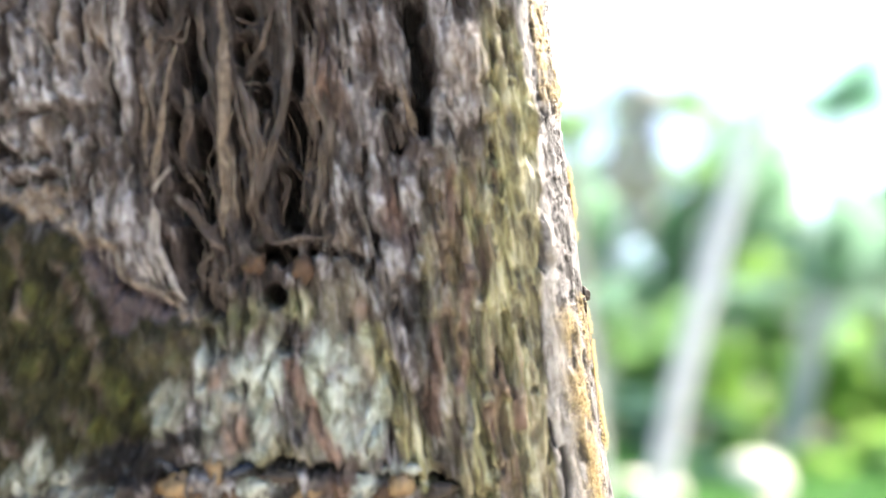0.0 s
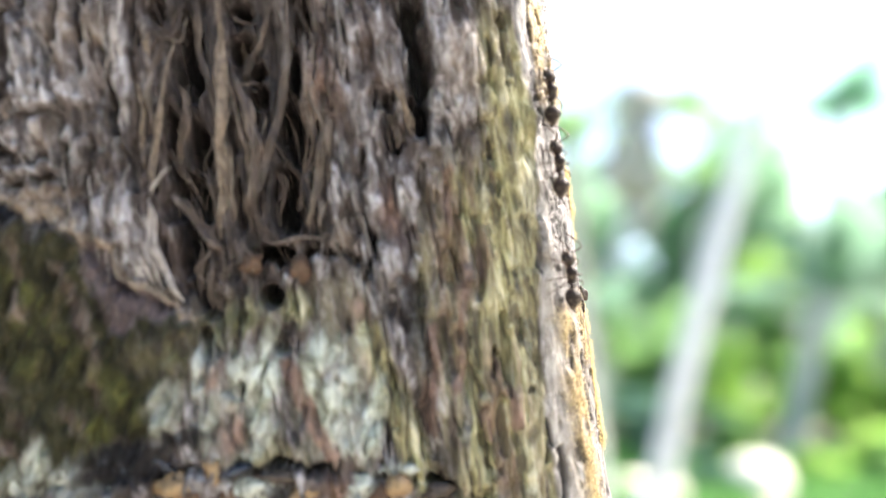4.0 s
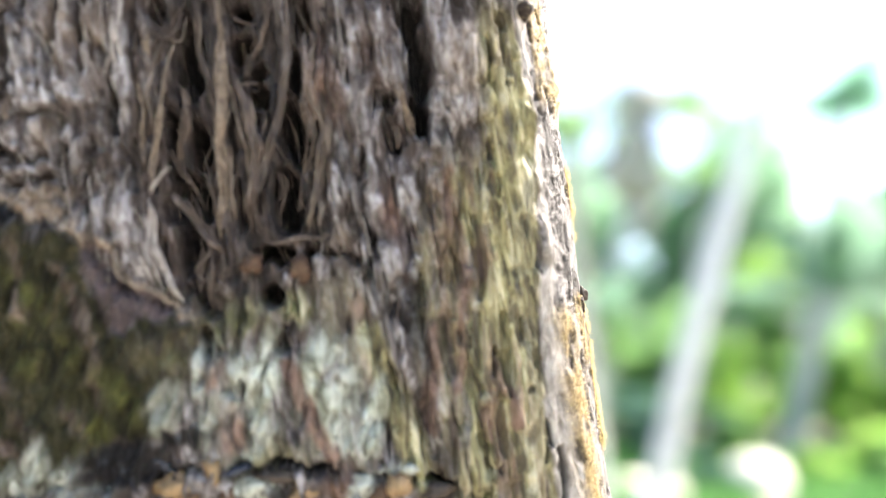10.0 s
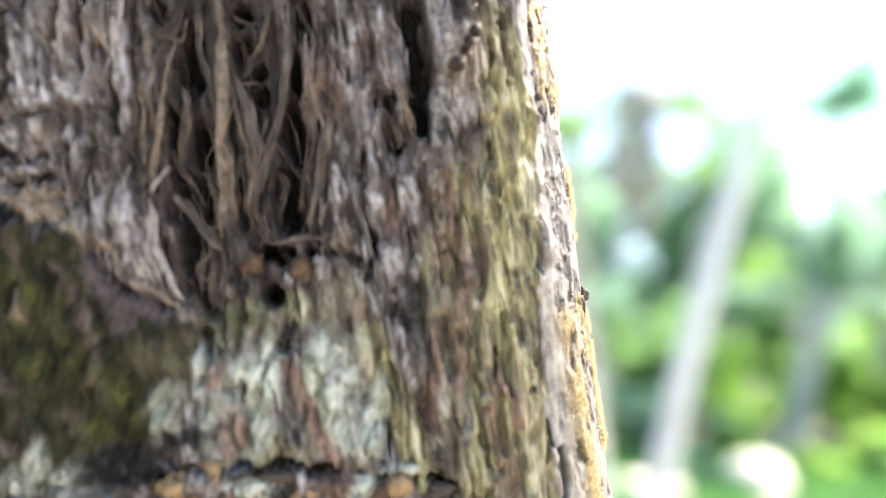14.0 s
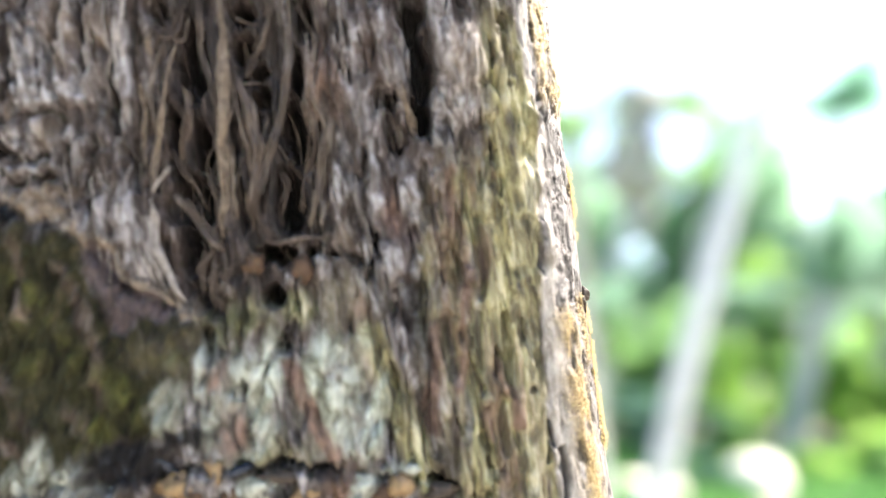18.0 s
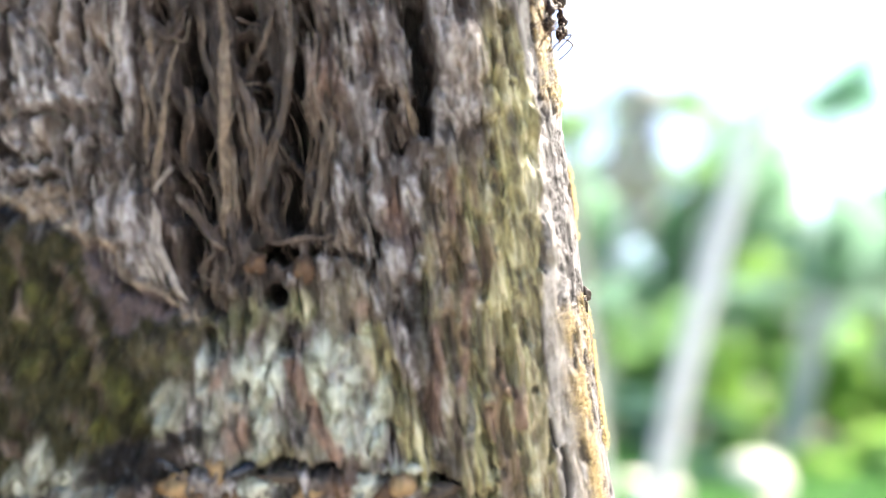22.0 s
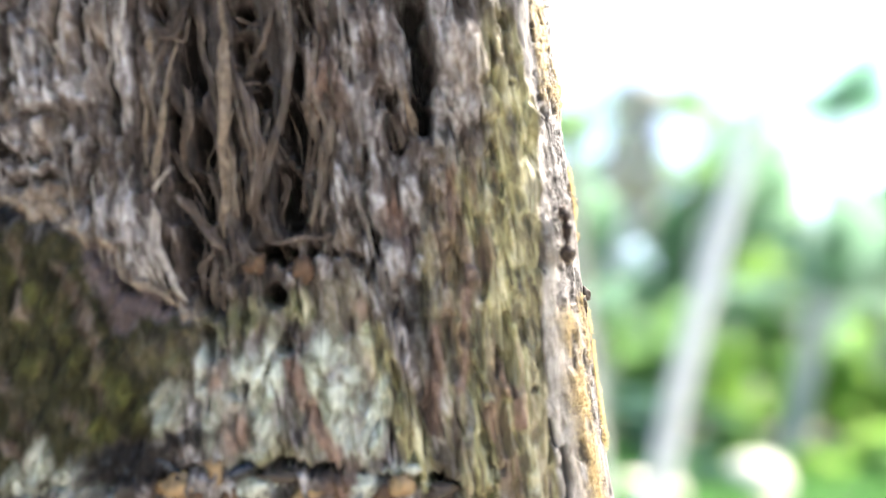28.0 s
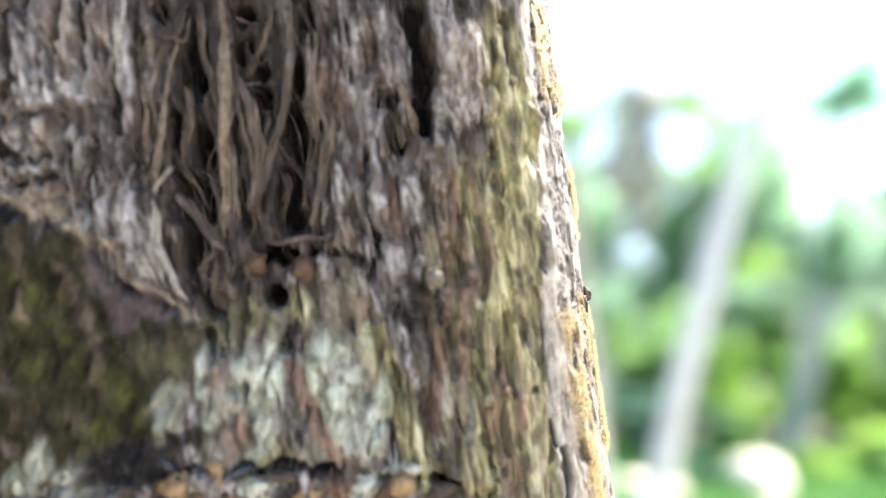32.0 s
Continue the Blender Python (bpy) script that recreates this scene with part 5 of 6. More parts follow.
# ---- ants ----
def lathe(profile, sides=14):
    """A bmesh turned round the X axis: rows of (x, radius, drop)."""
    bm = bmesh.new()
    rings = [[bm.verts.new((x, r * math.cos(2 * math.pi * j / sides), r * math.sin(2 * math.pi * j / sides) + d)) for j in range(sides)] for x, r, d in profile]
    for q, r in zip(rings, rings[1:]):
        for j in range(sides):
            bm.faces.new((q[j], r[j], r[(j + 1) % sides], q[(j + 1) % sides]))
    bm.faces.new(rings[0]), bm.faces.new(rings[-1][::-1])
    return bm


def scaled(profile, k):
    return [(x * k, r * k, d * k) for x, r, d in profile]


ANT = 1.08 * MM


def bristles(centre, radii, count, length, seed):
    rng = random.Random(seed)
    bm = bmesh.new()
    for _ in range(count):
        d = Vector((rng.gauss(0, 1), rng.gauss(0, 1), rng.gauss(0, 1))).normalized()
        p = Vector((centre[0] + d.x * radii[0] * 0.97, d.y * radii[1] * 0.97, centre[1] + d.z * radii[2] * 0.97)) * ANT
        d = (d + Vector((-0.4, 0, 0))).normalized()
        a = d.cross(Vector((0.3, 0.5, 0.8))).normalized() * 0.026 * ANT
        b = d.cross(a.normalized()) * 0.026 * ANT
        tip = bm.verts.new(p + d * length * ANT * rng.uniform(0.6, 1.2))
        q = [bm.verts.new(p + a), bm.verts.new(p - a * 0.5 + b), bm.verts.new(p - a * 0.5 - b)]
        for i in range(3):
            bm.faces.new((q[i], q[(i + 1) % 3], tip))
    return bm


def build_ant(shell, label, rear=None):
    """An ant that heads along +X, its feet 1.5 mm below its middle."""
    ant = tagged(new("ant"), label, "ant", group="ants on the trunk")
    gaster = part("gaster", lathe(scaled([(-3.9, 0.04, -0.16), (-3.65, 0.24, -0.13), (-3.25, 0.54, -0.05), (-2.8, 0.84, 0.04), (-2.35, 0.99, 0.08), (-1.9, 0.92, 0.05), (-1.52, 0.6, 0.0), (-1.32, 0.2, -0.05)], ANT)), rear or shell, ant)
    part("hair", bristles((-2.4, 0.05), (1.15, 0.95, 0.95), 170, 0.34, 3), HAIR, gaster, "short pale hairs")
    part("petiole", lathe(scaled([(-1.38, 0.12, -0.08), (-1.2, 0.22, 0.12), (-1.05, 0.3, 0.2), (-0.9, 0.22, 0.08), (-0.75, 0.12, -0.05)], ANT), 10), shell, ant)
    thorax = part("thorax", lathe(scaled([(-0.85, 0.12, -0.05), (-0.6, 0.42, 0.0), (-0.25, 0.54, 0.1), (0.08, 0.46, 0.18), (0.45, 0.64, 0.28), (0.85, 0.6, 0.24), (1.2, 0.34, 0.1), (1.35, 0.14, 0.05)], ANT)), shell, ant)
    part("hair", bristles((0.3, 0.12), (0.85, 0.48, 0.48), 110, 0.32, 4), HAIR, thorax, "short pale hairs")
    head = part("head", lathe(scaled([(1.25, 0.16, 0.02), (1.4, 0.5, 0.0), (1.75, 0.74, -0.02), (2.15, 0.78, -0.08), (2.55, 0.62, -0.18), (2.85, 0.38, -0.28), (2.98, 0.15, -0.34)], ANT)), shell, ant)
    part("hair", bristles((2.1, -0.08), (0.8, 0.76, 0.74), 110, 0.28, 5), HAIR, head, "short pale hairs")
    for side in (-1, 1):
        e = lump((0.14 * ANT, 0.1 * ANT, 0.16 * ANT), 3, 0.05, 2)
        bmesh.ops.translate(e, verts=e.verts, vec=Vector((2.25, side * 0.7, 0.12)) * ANT)
        part("eye", e, EYE_DARK, head)
        part("mandible", tube(spline([Vector((2.8, side * 0.28, -0.36)) * ANT, Vector((3.1, side * 0.3, -0.45)) * ANT, Vector((3.28, side * 0.06, -0.5)) * ANT], 3), [0.12 * ANT, 0.12 * ANT, 0.11 * ANT, 0.1 * ANT, 0.09 * ANT, 0.06 * ANT, 0.03 * ANT], 6), LIMB, head)
        pts = [Vector(q) * ANT for q in ((2.65, side * 0.3, 0.05), (3.0, side * 0.75, 0.75), (3.35, side * 1.15, 1.05), (4.0, side * 1.3, 0.45), (4.6, side * 1.25, -0.35), (5.0, side * 1.1, -0.85))]
        part("antenna", tube(spline(pts, 3), [0.09 * ANT] * 7 + [0.075 * ANT] * 6 + [0.09 * ANT] * 3, 6), LIMB, ant)
        for x, reach, back in ((0.85, 1.9, 1.3), (0.35, 2.3, -0.1), (-0.1, 2.2, -1.9)):
            hip = Vector((x, side * 0.3, -0.15)) * ANT
            pts = [Vector(q) * ANT for q in ((0, 0, 0), (back * 0.25, side * reach * 0.35, 0.45), (back * 0.55, side * reach * 0.65, 0.35), (back * 0.8, side * reach * 0.85, -0.5), (back * 1.05, side * reach * 1.0, -1.2), (back * 1.3, side * reach * 1.08, -1.3))]
            leg = part("leg", tube(spline(pts, 3), [0.1 * ANT] * 4 + [0.085 * ANT] * 3 + [0.06 * ANT] * 5 + [0.04 * ANT] * 4, 6), LIMB, ant)
            leg.location = hip
    return ant


# seconds, mm round the trunk from its edge, mm up from the middle of the view
TRACKS = [
    [(0.3, 5.2, 36.3), (0.4, 6.5, 27.4), (0.5, 7.2, 15.2), (0.6, 7.1, 8.9), (0.7, 7.7, 1.6), (0.8, 7.5, -3.8), (0.9, 7.7, -11.4), (1, 7.3, -21.9), (1.1, 7.4, -28.7), (1.2, 8, -36.9)],
    [(1.4, 5.2, 38.6), (1.5, 6.8, 28.3), (1.6, 7.7, 18), (1.7, 7.6, 5.8), (1.8, 7.2, -2.4), (1.9, 6.9, -11.3), (2, 6.6, -18.7), (2.1, 7.6, -24.1), (2.2, 8.5, -26.1), (2.4, 8.5, -26.6), (2.6, 8.8, -28.8), (2.8, 9.8, -36.2)],
    [(2.3, 7.4, -36.6), (2.4, 7.3, -31.6), (2.6, 6.9, -27.8), (2.7, 7.2, -23.7), (2.8, 7.2, -17.4), (2.9, 7.5, -8.3), (3, 7.2, 2.1), (3.1, 6.4, 10.3), (3.2, 6.2, 20.1), (3.3, 6.5, 29.2), (3.4, 6, 38.4)],
    [(2.6, 11, -37), (2.7, 10.8, -31.2), (2.8, 11.5, -24.4), (2.9, 10.7, -16.3), (3, 9.1, -9.7), (3.1, 7.4, -2.1), (3.2, 6.7, 4.3), (3.3, 6.8, 10.1), (3.4, 6.7, 19.2), (3.5, 6.4, 29.9), (3.6, 5.9, 38.7)],
    [(2.6, 7.3, -38.9), (2.7, 6.9, -34.6), (2.8, 6.4, -27.9), (2.9, 6, -21.8), (3, 5.2, -15.4), (3.1, 5.9, -8.9), (3.2, 5.7, -3.5), (3.3, 6.6, 2.9), (3.4, 5.8, 9.2), (3.5, 5.7, 14.9), (3.6, 5.6, 23), (3.7, 5.4, 30.5), (3.8, 5, 39)],
    [(2.9, 9.3, -37.3), (3, 8.7, -31.3), (3.1, 6.7, -27.8), (3.2, 6.5, -22.8), (3.3, 7.2, -15.5), (3.4, 7.5, -9.1), (3.5, 7.3, 0.6), (3.7, 5.6, 14.3), (3.9, 5.3, 31.1), (4, 5.1, 39)],
    [(3.1, 13.2, -35.9), (3.2, 12.6, -31.6), (3.3, 11.8, -25.4), (3.4, 10.8, -21.5), (3.5, 9.6, -16.8), (3.7, 8.1, -4), (3.9, 6.6, 11.5), (4.1, 5.4, 28.8), (4.2, 4.6, 39.2)],
    [(3.2, 8.7, -37.8), (3.3, 8.8, -33.8), (3.4, 8.2, -27.9), (3.5, 7.5, -24), (3.7, 7.2, -11.2), (3.9, 6.6, 2.9), (4.1, 6.1, 18.6), (4.3, 5.4, 33.1), (4.4, 4.8, 40.5)],
    [(3.4, 9.5, -37.2), (3.5, 8.8, -32.1), (3.8, 7.2, -15.4), (4.1, 6.6, 2.9), (4.4, 6, 21.5), (4.6, 4.8, 38.2)],
    [(4.9, 8, -36.9), (5.1, 6.6, -15.6), (5.3, 6.9, 0.1), (5.5, 6.5, 15.8), (5.6, 6.2, 20.9), (5.7, 5.7, 30.2), (5.8, 5.3, 38.9)],
    [(4.9, 9.4, -37.2), (5, 9.3, -32.5), (5.2, 9.4, -16.3), (5.4, 9.2, -0.1), (5.5, 8.8, 5.8), (5.6, 8.5, 11), (5.7, 7.4, 18.6), (5.8, 6.7, 27.1), (5.9, 5.4, 38)],
    [(5.1, 8, -36.9), (5.3, 8.1, -20), (5.5, 8.5, -6.2), (5.6, 8.2, 0.8), (5.7, 7.7, 8.1), (5.8, 6.7, 13.8), (5.9, 6.4, 22.3), (6, 5.5, 33.4), (6.1, 4.9, 40.5)],
    [(5.1, 2.6, 39.9), (5.2, 3.9, 29.1), (5.3, 4.1, 19.7), (5.4, 4.1, 10.9), (5.5, 5.1, 3.4), (5.6, 6.6, -2.8), (5.7, 6.7, -11.9), (5.8, 9.2, -19.1), (5.9, 10.5, -22.1), (6, 11.1, -23.7), (6.1, 11.5, -30.2), (6.2, 11.8, -36.5)],
    [(5.6, 8.1, -36.9), (5.7, 7.8, -29.1), (5.9, 8.3, -27.5), (6, 8.4, -26.1), (6.1, 8.7, -21.8), (6.2, 7.5, -12.3), (6.3, 7.5, -1.5), (6.4, 7.3, 12.6), (6.5, 6.8, 24), (6.6, 5.8, 33.9), (6.7, 5.4, 40.3)],
    [(6.5, 4.2, 39.3), (6.6, 6, 31), (6.7, 5.8, 27.6), (6.8, 5.5, 24.7), (6.9, 5.3, 19), (7, 6, 10.9), (7.1, 7.5, 3), (7.2, 7.9, -8.2), (7.3, 7.3, -17.4), (7.4, 9.1, -26.7), (7.5, 9.8, -36.2)],
    [(6.2, 17.9, -34.5), (6.3, 18.6, -27.8), (6.4, 18.7, -21.8), (6.6, 17.1, -8.3), (6.8, 15.8, 1.9), (6.9, 15.2, 6.2), (7, 14.8, 9.2), (7.3, 14.8, 7.2), (7.6, 15.7, 4.1), (7.8, 13.7, 4.6), (8, 10.7, 7.6), (8.1, 9.1, 11.6), (8.2, 7.2, 17.7), (8.4, 5.6, 28.8), (8.6, 5, 39.9)],
    [(6.4, 23.5, -33.5), (6.6, 21, -17), (6.8, 23.5, -7.1), (7, 26.2, -4.6), (7.3, 24.9, -0.7), (7.7, 21.3, 3.4), (8, 17.3, 7), (8.1, 15.9, 4.6), (8.2, 14.9, 1.8), (8.3, 12.3, -1.1), (8.4, 9.3, -2.9), (8.5, 6.3, -1.1), (8.6, 5.5, 5.1), (8.7, 3.7, 11.8), (8.8, 0.1, 19.9), (8.9, 0.1, 29.1), (9, 0.1, 40.8)],
    [(7.4, 8.1, -36.9), (7.5, 7.1, -27.1), (7.6, 7.8, -18.4), (7.7, 7.6, -6), (7.8, 7.2, 4.7), (7.9, 7.4, 9.8), (8, 6.8, 13.5), (8.1, 6.8, 15.5), (8.2, 6.7, 22.9), (8.3, 5.9, 31.6), (8.4, 5.1, 39.9)],
    [(7.5, 5.9, -37.9), (7.6, 4.8, -28.9), (7.7, 5.9, -22.7), (7.8, 6.8, -14.7), (7.9, 6.7, -7.3), (8, 5, 3.2), (8.1, 3.6, 12.7), (8.2, 3.1, 18.7), (8.3, 3.8, 20.9), (8.4, 4.6, 22.3), (8.5, 6.5, 28), (8.6, 5.7, 38.8)],
    [(7.8, 8.2, -38), (8, 7.5, -33.2), (8.2, 7, -32.6), (8.5, 6.1, -32.4), (8.8, 7.1, -38.2)],
    [(8.8, 9.2, -36.5), (8.9, 9.8, -27.9), (9, 10.5, -21), (9.1, 10.8, -13.2), (9.2, 8.5, -0.2), (9.3, 8.4, 11), (9.4, 8.1, 15.4), (9.5, 7.2, 21.1), (9.6, 5.5, 30.5), (9.7, 4.5, 39.2)],
    [(8.9, 18.4, -34.9), (9, 17.9, -31.2), (9.1, 17, -24.5), (9.2, 15.6, -16.2), (9.3, 12.4, -7.4), (9.4, 10, -0), (9.5, 8.3, 7.6), (9.6, 7.1, 14.9), (9.7, 7.3, 22.5), (9.8, 8.5, 27.2), (9.9, 9, 30), (10, 8.4, 32.3), (10.1, 8.7, 32.8), (10.2, 7.3, 33.6), (10.3, 5.5, 39.7)],
    [(11.7, 13.2, -35.3), (11.8, 13.3, -29.8), (11.9, 13.3, -22.9), (12, 12.5, -12.6), (12.1, 12.6, -1.3), (12.2, 13.5, 2.4), (12.4, 14.5, 5.3), (12.6, 14, 6.6), (12.8, 11.4, 14.5), (12.9, 9.8, 18.6), (13, 8, 23.2), (13.1, 7.8, 28.7), (13.2, 7, 38.2)],
    [(11.8, 8.1, -36.9), (11.9, 8.2, -31.2), (12, 8, -26.5), (12.1, 7, -17.5), (12.2, 7.6, -6.3), (12.3, 6.8, 5.2), (12.4, 6.4, 15.8), (12.5, 6.5, 23.7), (12.6, 6, 33), (12.7, 5.6, 39.7)],
    [(12.1, 8.1, -36.9), (12.2, 9.6, -26), (12.3, 8.2, -20.3), (12.4, 8.1, -11.6), (12.5, 6.6, -2.8), (12.6, 7.3, 8.7), (12.7, 6.8, 20), (12.8, 6.9, 29.9), (12.9, 6.2, 38.7)],
    [(12, 11.5, -36.5), (12.1, 11.5, -28.2), (12.2, 11.7, -17.2), (12.4, 12.5, -7.4), (12.6, 13.5, 2.4), (12.8, 12.7, 8.1), (12.9, 11.9, 10.2), (13, 10.4, 12.8), (13.1, 10.4, 16.1), (13.2, 9.2, 19.4), (13.3, 8.6, 21.1), (13.5, 9.1, 21.6), (13.6, 8.9, 23), (13.7, 8.3, 25.6), (13.8, 7.9, 27.9), (13.9, 6.8, 30.8), (14, 5.2, 39.2)],
    [(12.6, 11.5, -36.3), (12.7, 11, -24.2), (12.8, 11.2, -13.1), (12.9, 11.5, -4.8), (13, 11.4, 2.1), (13.1, 12, 3), (13.3, 12.4, 5.8), (13.5, 13, 10.3), (13.7, 14.2, 17.6), (13.9, 15.7, 23.2), (14, 16.2, 25.2), (14.2, 13.6, 26.1), (14.4, 10.3, 27.2), (14.6, 8.1, 31.2), (14.8, 5.7, 38.8)],
    [(18.2, 6.1, -37.8), (18.3, 5.8, -32.2), (18.4, 5.9, -28.1), (18.5, 5.5, -24), (18.6, 3, -20.1), (18.7, 0.1, -19.8), (18.8, 1.1, -17.4), (18.9, 2, -9.4), (19, 0.1, 0.5), (19.1, 0.1, 6.9), (19.2, 1.2, 14.5), (19.3, 2.1, 22.1), (19.4, 2.2, 28.7), (19.5, 0.1, 40.8)],
    [(19.6, 7.6, -37.1), (19.7, 7.7, -29.4), (19.8, 8.1, -20.9), (19.9, 6.8, -11.3), (20, 5.5, 4.1), (20.1, 5.3, 20.1), (20.2, 5, 32.3), (20.3, 4.8, 39.9)],
    [(19.9, 7.9, -37), (20, 7.4, -29.8), (20.1, 7.4, -19.1), (20.2, 6.9, -5.6), (20.3, 6.3, 8.6), (20.4, 6.1, 20.6), (20.5, 5.6, 32.2), (20.6, 5.4, 39.8)],
    [(21.7, 0.1, 41.1), (21.8, 0.1, 35.9), (21.9, 0.1, 32.5), (22, 0.1, 30.9), (22.1, 2.8, 22.3), (22.2, 2.5, 14), (22.3, 3.3, 9.8), (22.4, 2.5, 5), (22.5, 0.1, -2.3), (22.6, 0.1, -9.7), (22.7, 0.1, -18.9), (22.8, 0.1, -26.3), (22.9, 0.1, -33.1), (23, 2.3, -40.4)],
    [(21.9, 2.9, 39.8), (22, 5, 30.9), (22.2, 4.4, 27.8), (22.3, 6, 22.9), (22.4, 6.3, 14.9), (22.5, 5.8, 7.6), (22.6, 6.8, -0.8), (22.7, 6.2, -6.3), (22.8, 5.6, -14.4), (22.9, 7.4, -19.7), (23, 8.2, -22.5), (23.1, 8, -25.9), (23.2, 8.4, -32.3), (23.3, 8.9, -37.7)],
    [(22.2, 0.1, 41.1), (22.3, 4.4, 30.5), (22.4, 5, 21.3), (22.5, 3.5, 13.7), (22.6, 5, 10), (22.7, 5.6, 7.4), (22.8, 8, 1.9), (22.9, 8.6, -6.4), (23, 8.9, -16.6), (23.1, 10.7, -19.9), (23.2, 11.1, -23.1), (23.3, 11.5, -30.2), (23.4, 11.8, -36.8)],
    [(23.2, 8.4, -36.8), (23.3, 7.5, -26.7), (23.4, 7.4, -20.2), (23.5, 7.5, -18.5), (23.6, 7.7, -17.3), (23.7, 8.1, -15.5), (23.8, 8.2, -8.2), (23.9, 7.3, 2.1), (24, 7.4, 8.5), (24.1, 6.8, 20), (24.2, 5.7, 30.5), (24.3, 5.1, 39.8)],
    [(23.5, 7.8, -37), (23.6, 7.2, -31.6), (23.7, 7.3, -27.6), (23.8, 7.6, -23), (23.9, 6.3, -13.7), (24, 5.8, -1.7), (24.1, 6.3, 10), (24.2, 6.6, 19.2), (24.3, 6.2, 30.1), (24.4, 5.6, 39.7)],
    [(23.6, 10.2, -36.7), (23.7, 10.1, -27.8), (23.8, 10.1, -18.9), (23.9, 10.3, -10.5), (24, 9.1, -0.7), (24.1, 9.3, 1.3), (24.2, 9, 3.7), (24.3, 8.3, 11), (24.4, 7.5, 18), (24.5, 6.7, 29.4), (24.6, 6.1, 39.6)],
    [(26.8, 8.4, -36.8), (27, 7.9, -25.1), (27.2, 7.9, -8.2), (27.4, 7.3, 8.7), (27.5, 7, 16.6), (27.6, 6.8, 24.3), (27.7, 6.4, 32.9), (27.8, 6, 39.6)],
    [(27.7, 8.4, -36.8), (27.8, 8.1, -26.5), (27.9, 8.8, -12.2), (28, 7, 2.4), (28.1, 6.2, 14.3), (28.2, 6.5, 23.5), (28.3, 6.2, 33.8), (28.4, 5.8, 40.2)],
    [(28.3, 8.4, -36.8), (28.4, 8, -28.5), (28.5, 8, -17.8), (28.6, 7.5, -6), (28.7, 6.8, 8.9), (28.8, 7.6, 18.8), (28.9, 7.4, 24.5), (29, 7.2, 29.8), (29.1, 6, 38.7)],
    [(28.6, 8.9, -36.5), (28.7, 8.3, -26.1), (28.8, 9.7, -14.6), (28.9, 9.2, -0.7), (29, 7.4, 7.1), (29.1, 7.6, 12.6), (29.2, 7.3, 18.6), (29.3, 7, 22.6), (29.4, 7.2, 25.7), (29.5, 6.9, 29.7), (29.6, 6.1, 38.7)],
    [(28.7, 4.7, 38.8), (28.8, 6, 30.4), (28.9, 6.2, 26.9), (29, 5.8, 24.1), (29.1, 6.8, 21.7), (29.2, 6.7, 20), (29.3, 6.7, 17.7), (29.4, 6.7, 16), (29.5, 6.8, 15.2), (29.6, 7, 14.3), (29.7, 6.9, 12.6), (29.8, 6.9, 8.6), (29.9, 5.9, 5.2), (30, 5.1, 0.3), (30.1, 4.7, -6.5), (30.2, 4, -13.1), (30.3, 5, -21), (30.4, 6.5, -29.6), (30.5, 7.2, -37.9)],
    [(28.6, 3.8, 40.3), (28.7, 5.3, 31.7), (28.8, 5.9, 24.4), (28.9, 6.6, 18.6), (29, 6.5, 13.9), (29.1, 7.5, 8.7), (29.2, 7.1, 4.7), (29.3, 7.7, 1.3), (29.4, 8.1, -1.4), (29.5, 8.1, -5.4), (29.6, 8.9, -8.6), (29.7, 8.1, -16.1), (29.8, 7.4, -26.7), (29.9, 9.4, -37)],
    [(28.8, 7.2, -38.4), (28.9, 7.2, -34.4), (29, 6.9, -25.4), (29.1, 6.7, -14.2), (29.2, 6.8, -2.2), (29.3, 7.7, 5.3), (29.4, 8.4, 11.5), (29.5, 7.2, 21.4), (29.6, 6.4, 28.6), (29.7, 5.3, 38.6)],
    [(29.4, 8.9, -36.5), (29.5, 7.7, -22.4), (29.6, 7.3, -17.4), (29.7, 8.6, -13.1), (29.8, 7.4, -5.5), (29.9, 7.3, -2.4), (30, 8.3, 0.6), (30.1, 8.2, 6.7), (30.2, 7.1, 13.8), (30.3, 7, 18.6), (30.4, 6.4, 24.3), (30.5, 6.1, 28.1), (30.6, 6.2, 32.4), (30.7, 5.4, 38.6)],
    [(29.7, 8.4, -36.8), (29.8, 7.7, -28), (29.9, 7.3, -21.7), (30, 7.1, -12.2), (30.1, 7.4, -4.9), (30.2, 7.6, 2.5), (30.3, 8.2, 9), (30.4, 7.5, 16), (30.5, 6.3, 22.9), (30.6, 6.2, 28.1), (30.7, 5.3, 38.9)],
    [(29.8, 11.2, -36.4), (29.9, 9.8, -27.4), (30, 8.4, -21.1), (30.1, 9.1, -16.4), (30.2, 9.5, -12.7), (30.3, 10, -6.2), (30.4, 8.8, 0.6), (30.5, 8.8, 7.6), (30.6, 8.6, 11), (30.7, 8.6, 12.7), (30.8, 9.1, 13.8), (30.9, 9.5, 14.7), (31, 10.3, 15.3), (31.1, 10.1, 16.4), (31.2, 10, 17.5), (31.3, 9.9, 18.3), (31.4, 9.1, 19.9), (31.5, 9.4, 22.2), (31.6, 8.1, 25), (31.7, 7.4, 27.3), (31.8, 6.7, 33.7), (31.9, 6.1, 39.5)],
    [(30.6, 4.9, 38.8), (30.7, 6.5, 28.6), (30.8, 7.4, 21.1), (30.9, 7.8, 18.3), (31, 8.5, 15.7), (31.1, 9.3, 9.9), (31.2, 10.2, 3.3), (31.3, 9.5, -1.8), (31.4, 8, -8.2), (31.5, 7.6, -18.7), (31.6, 8.9, -26.8), (31.7, 9.7, -36.8)],
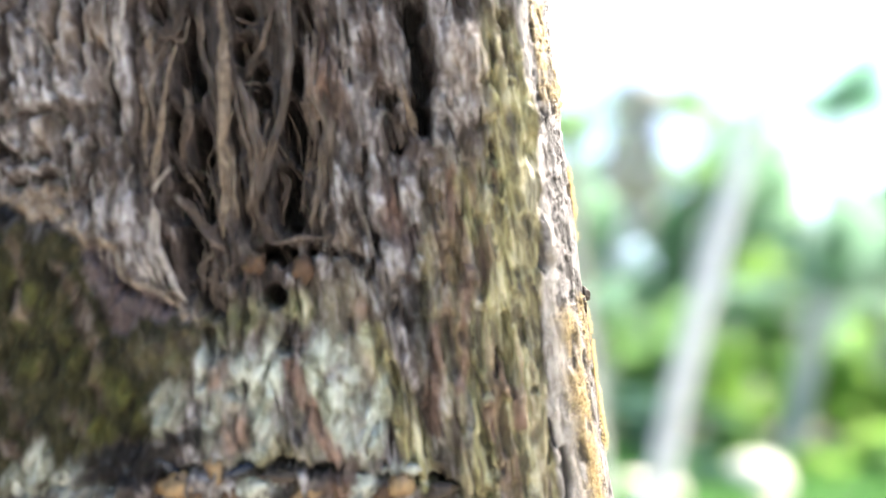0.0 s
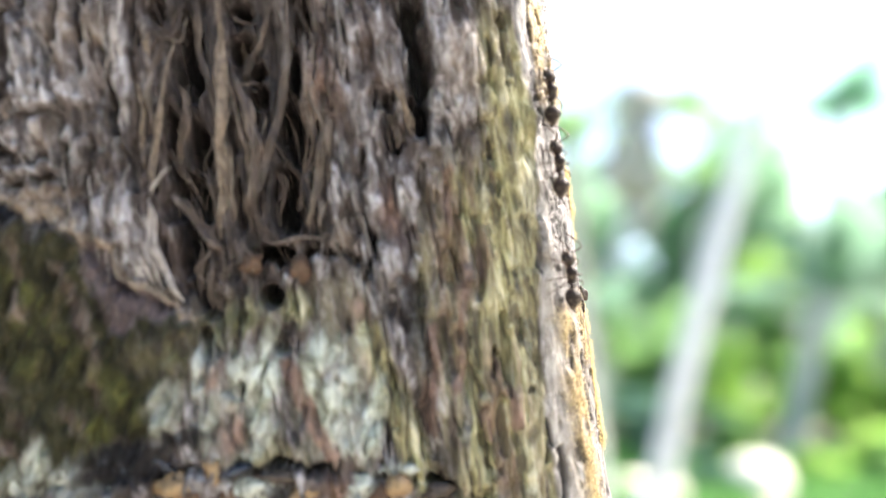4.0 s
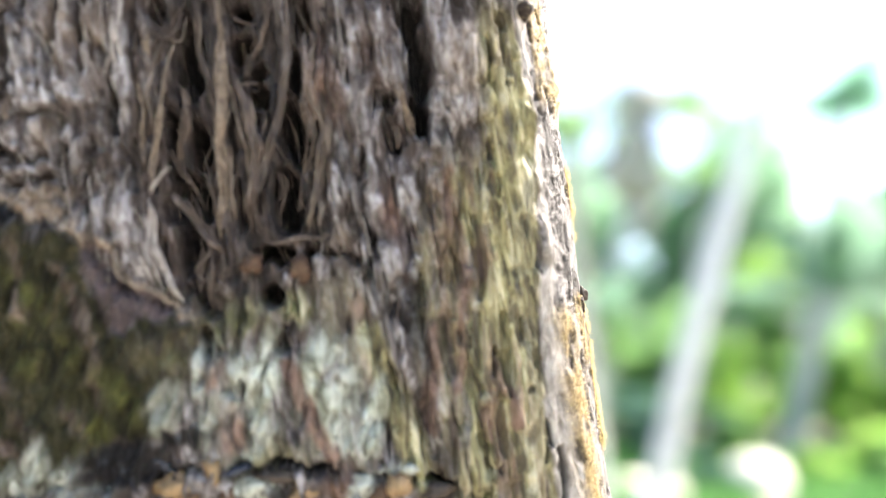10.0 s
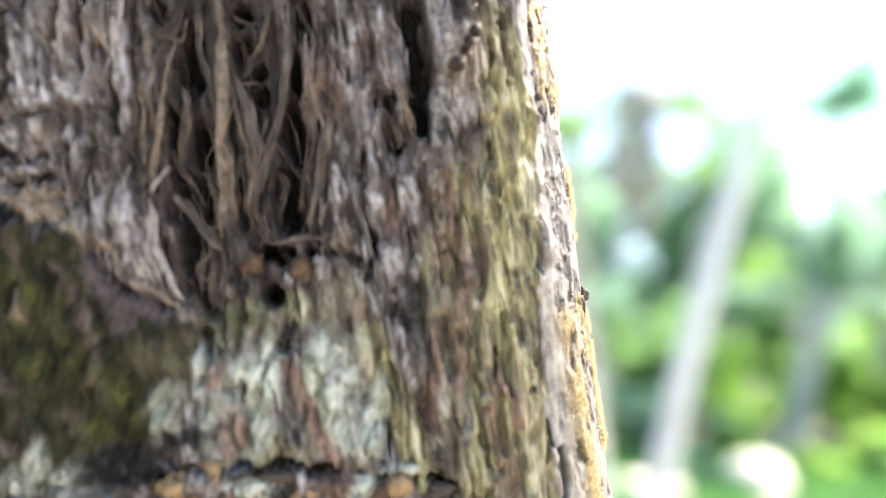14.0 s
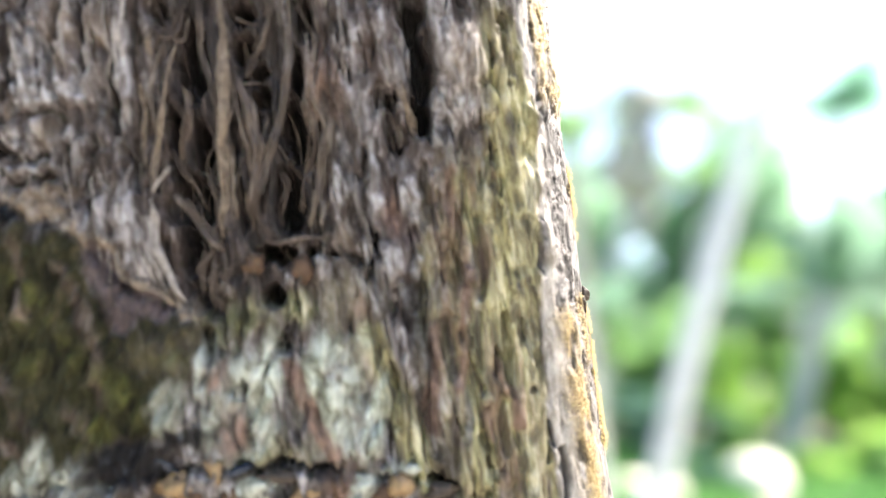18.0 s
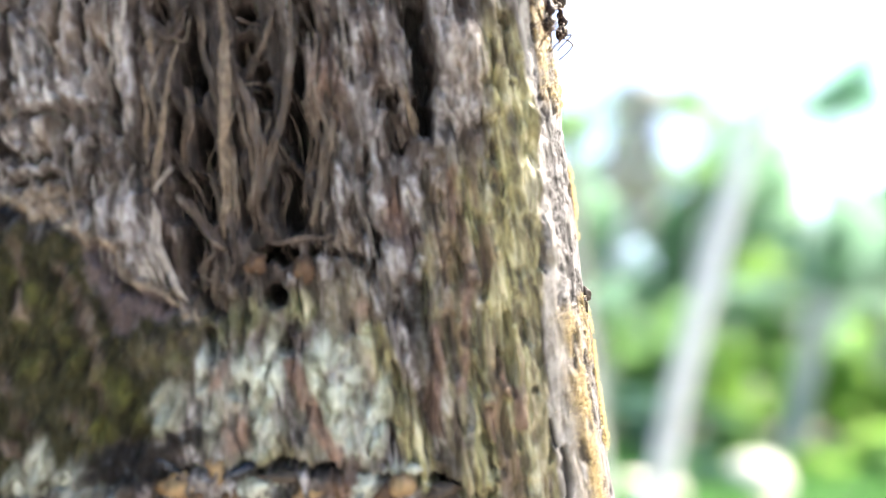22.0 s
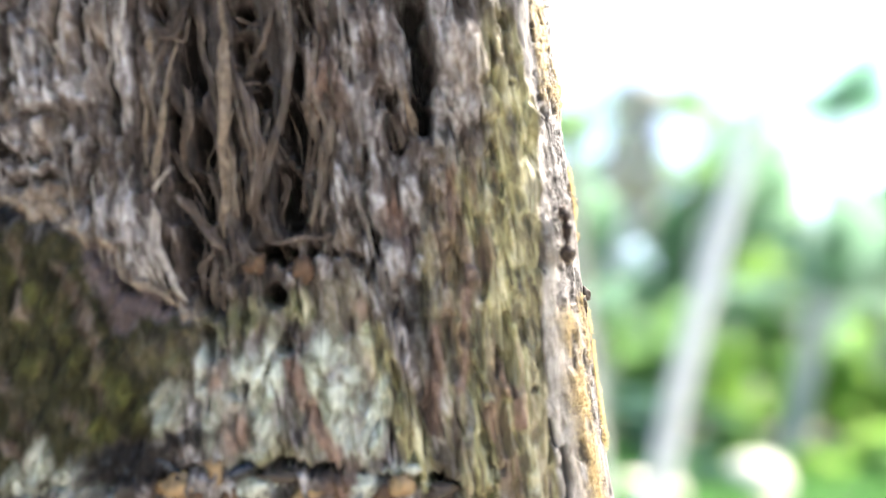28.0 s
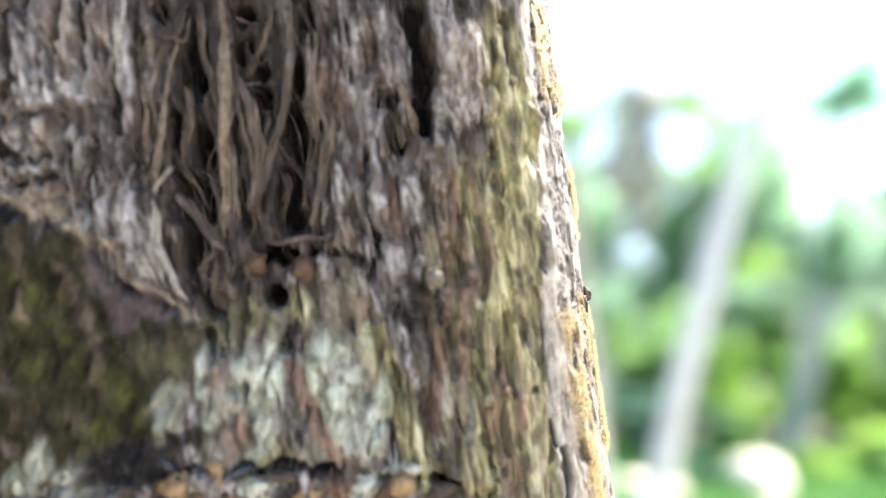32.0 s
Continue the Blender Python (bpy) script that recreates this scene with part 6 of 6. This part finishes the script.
    [(30.5, 15.6, 42.4), (30.6, 16.7, 38.1), (30.7, 19.3, 31.2), (30.8, 21.2, 29.2), (30.9, 23.1, 25.1), (31, 23.6, 20.5), (31.1, 24, 16), (31.2, 23.5, 11.8), (31.3, 23.4, 8.3), (31.4, 23.6, 5.1), (31.6, 23.1, 3.1), (31.8, 23.2, 1.8), (31.9, 23.5, -0.4), (32, 23.4, -3.4)],
]


def ant_pose(s, v, ahead):
    """The pose of an ant at s, v whose way goes by ahead (ds, dv)."""
    lift = 0.0
    if s > 8:
        # over rough bark it walks on the ridges
        i, j = int((s + 15) / 0.17), int((min(42, max(-42, v)) + 44) / 0.17)
        lift = max(0.0, float(np.percentile(RELIEF[0][i - 12:i + 13:6, max(0, j - 12):j + 13:6], 75)))
    at, n = on_trunk(s, v, 1.62 + min(lift, 2.0))
    side = Vector((n.y, -n.x, 0))
    way = (side * ahead[0] + Vector((0, 0, 1)) * ahead[1]).normalized()
    m = Matrix((way, n.cross(way), n)).transposed().to_4x4()
    m.translation = at
    return TRUNK @ m


ant_model = build_ant(SHELL, "dark brown ant with a hairy round gaster running on the trunk")
glint_model = build_ant(SHELL, "brown ant wandering over bark, sky reflection painted on its gaster", GLINT_SHELL)
ANTS = [ant_model] + [copy_thing(ant_model, Matrix.Identity(4)) for _ in TRACKS[2:]] + [glint_model]


def motions():
    base = SWAYING.location.copy()
    walk(SWAYING, [(t, Matrix.Translation(base) @ pose(0, 0, 0, 0, lean)) for t, lean in ((0, 0), (5, 0.12), (9, 0.1), (13, 0), (16, 0.05), (20, -0.25), (22.5, -0.9), (25, -0.5), (28, 0), (32, 0.1))])
    for k, (ant, rows) in enumerate(zip(ANTS, TRACKS)):
        rows = list(rows)
        # it waits on the trunk out of view, and goes on out of view
        t0, s0, v0 = rows[0]
        t1, s1, v1 = rows[-1]
        out = 14 + 9 * (k % 5)
        up0, up1 = math.copysign(1, v0), math.copysign(1, v1)
        lead = [(0.0, s0, v0 + up0 * out)] if t0 > 0 else []
        if t0 > 0.8:
            lead.append((t0 - 0.5, s0, v0 + up0 * out))
        rows = lead + rows
        if t1 < 31.4:
            rows += [(t1 + 0.5, s1, v1 + up1 * (out + 4)), (32.0, s1, v1 + up1 * (out + 4))]
        elif t1 < 32.0:
            rows += [(32.0, s1, v1 + up1 * 6)]
        keyed, last = [], None
        for i, (t, s, v) in enumerate(rows):
            a, b = rows[max(i - 1, 0)], rows[min(i + 1, len(rows) - 1)]
            d = Vector((b[1] - a[1], b[2] - a[2]))
            if d.length < 0.5:
                d = last or Vector((0, -up0))
            if last is not None and last.angle(d) > 1.2:
                d = (last.normalized() + d.normalized() * 0.7) if last.angle(d) < 2.6 else last
            last = d
            keyed.append((t, ant_pose(s, v, d)))
        walk(ant, keyed)
        legs = [o for o in ant.children if o.name.startswith("leg")]
        for j, leg in enumerate(legs):
            hip = leg.location.copy()
            beat = 1 if j in (0, 2, 4) else -1
            times = [r[0] for r in rows]
            walk(leg, [(t, Matrix.Translation(hip) @ pose(0, 0, 0, 0, 0, beat * (17 if i % 2 else -17))) for i, t in enumerate(times)])


motions()
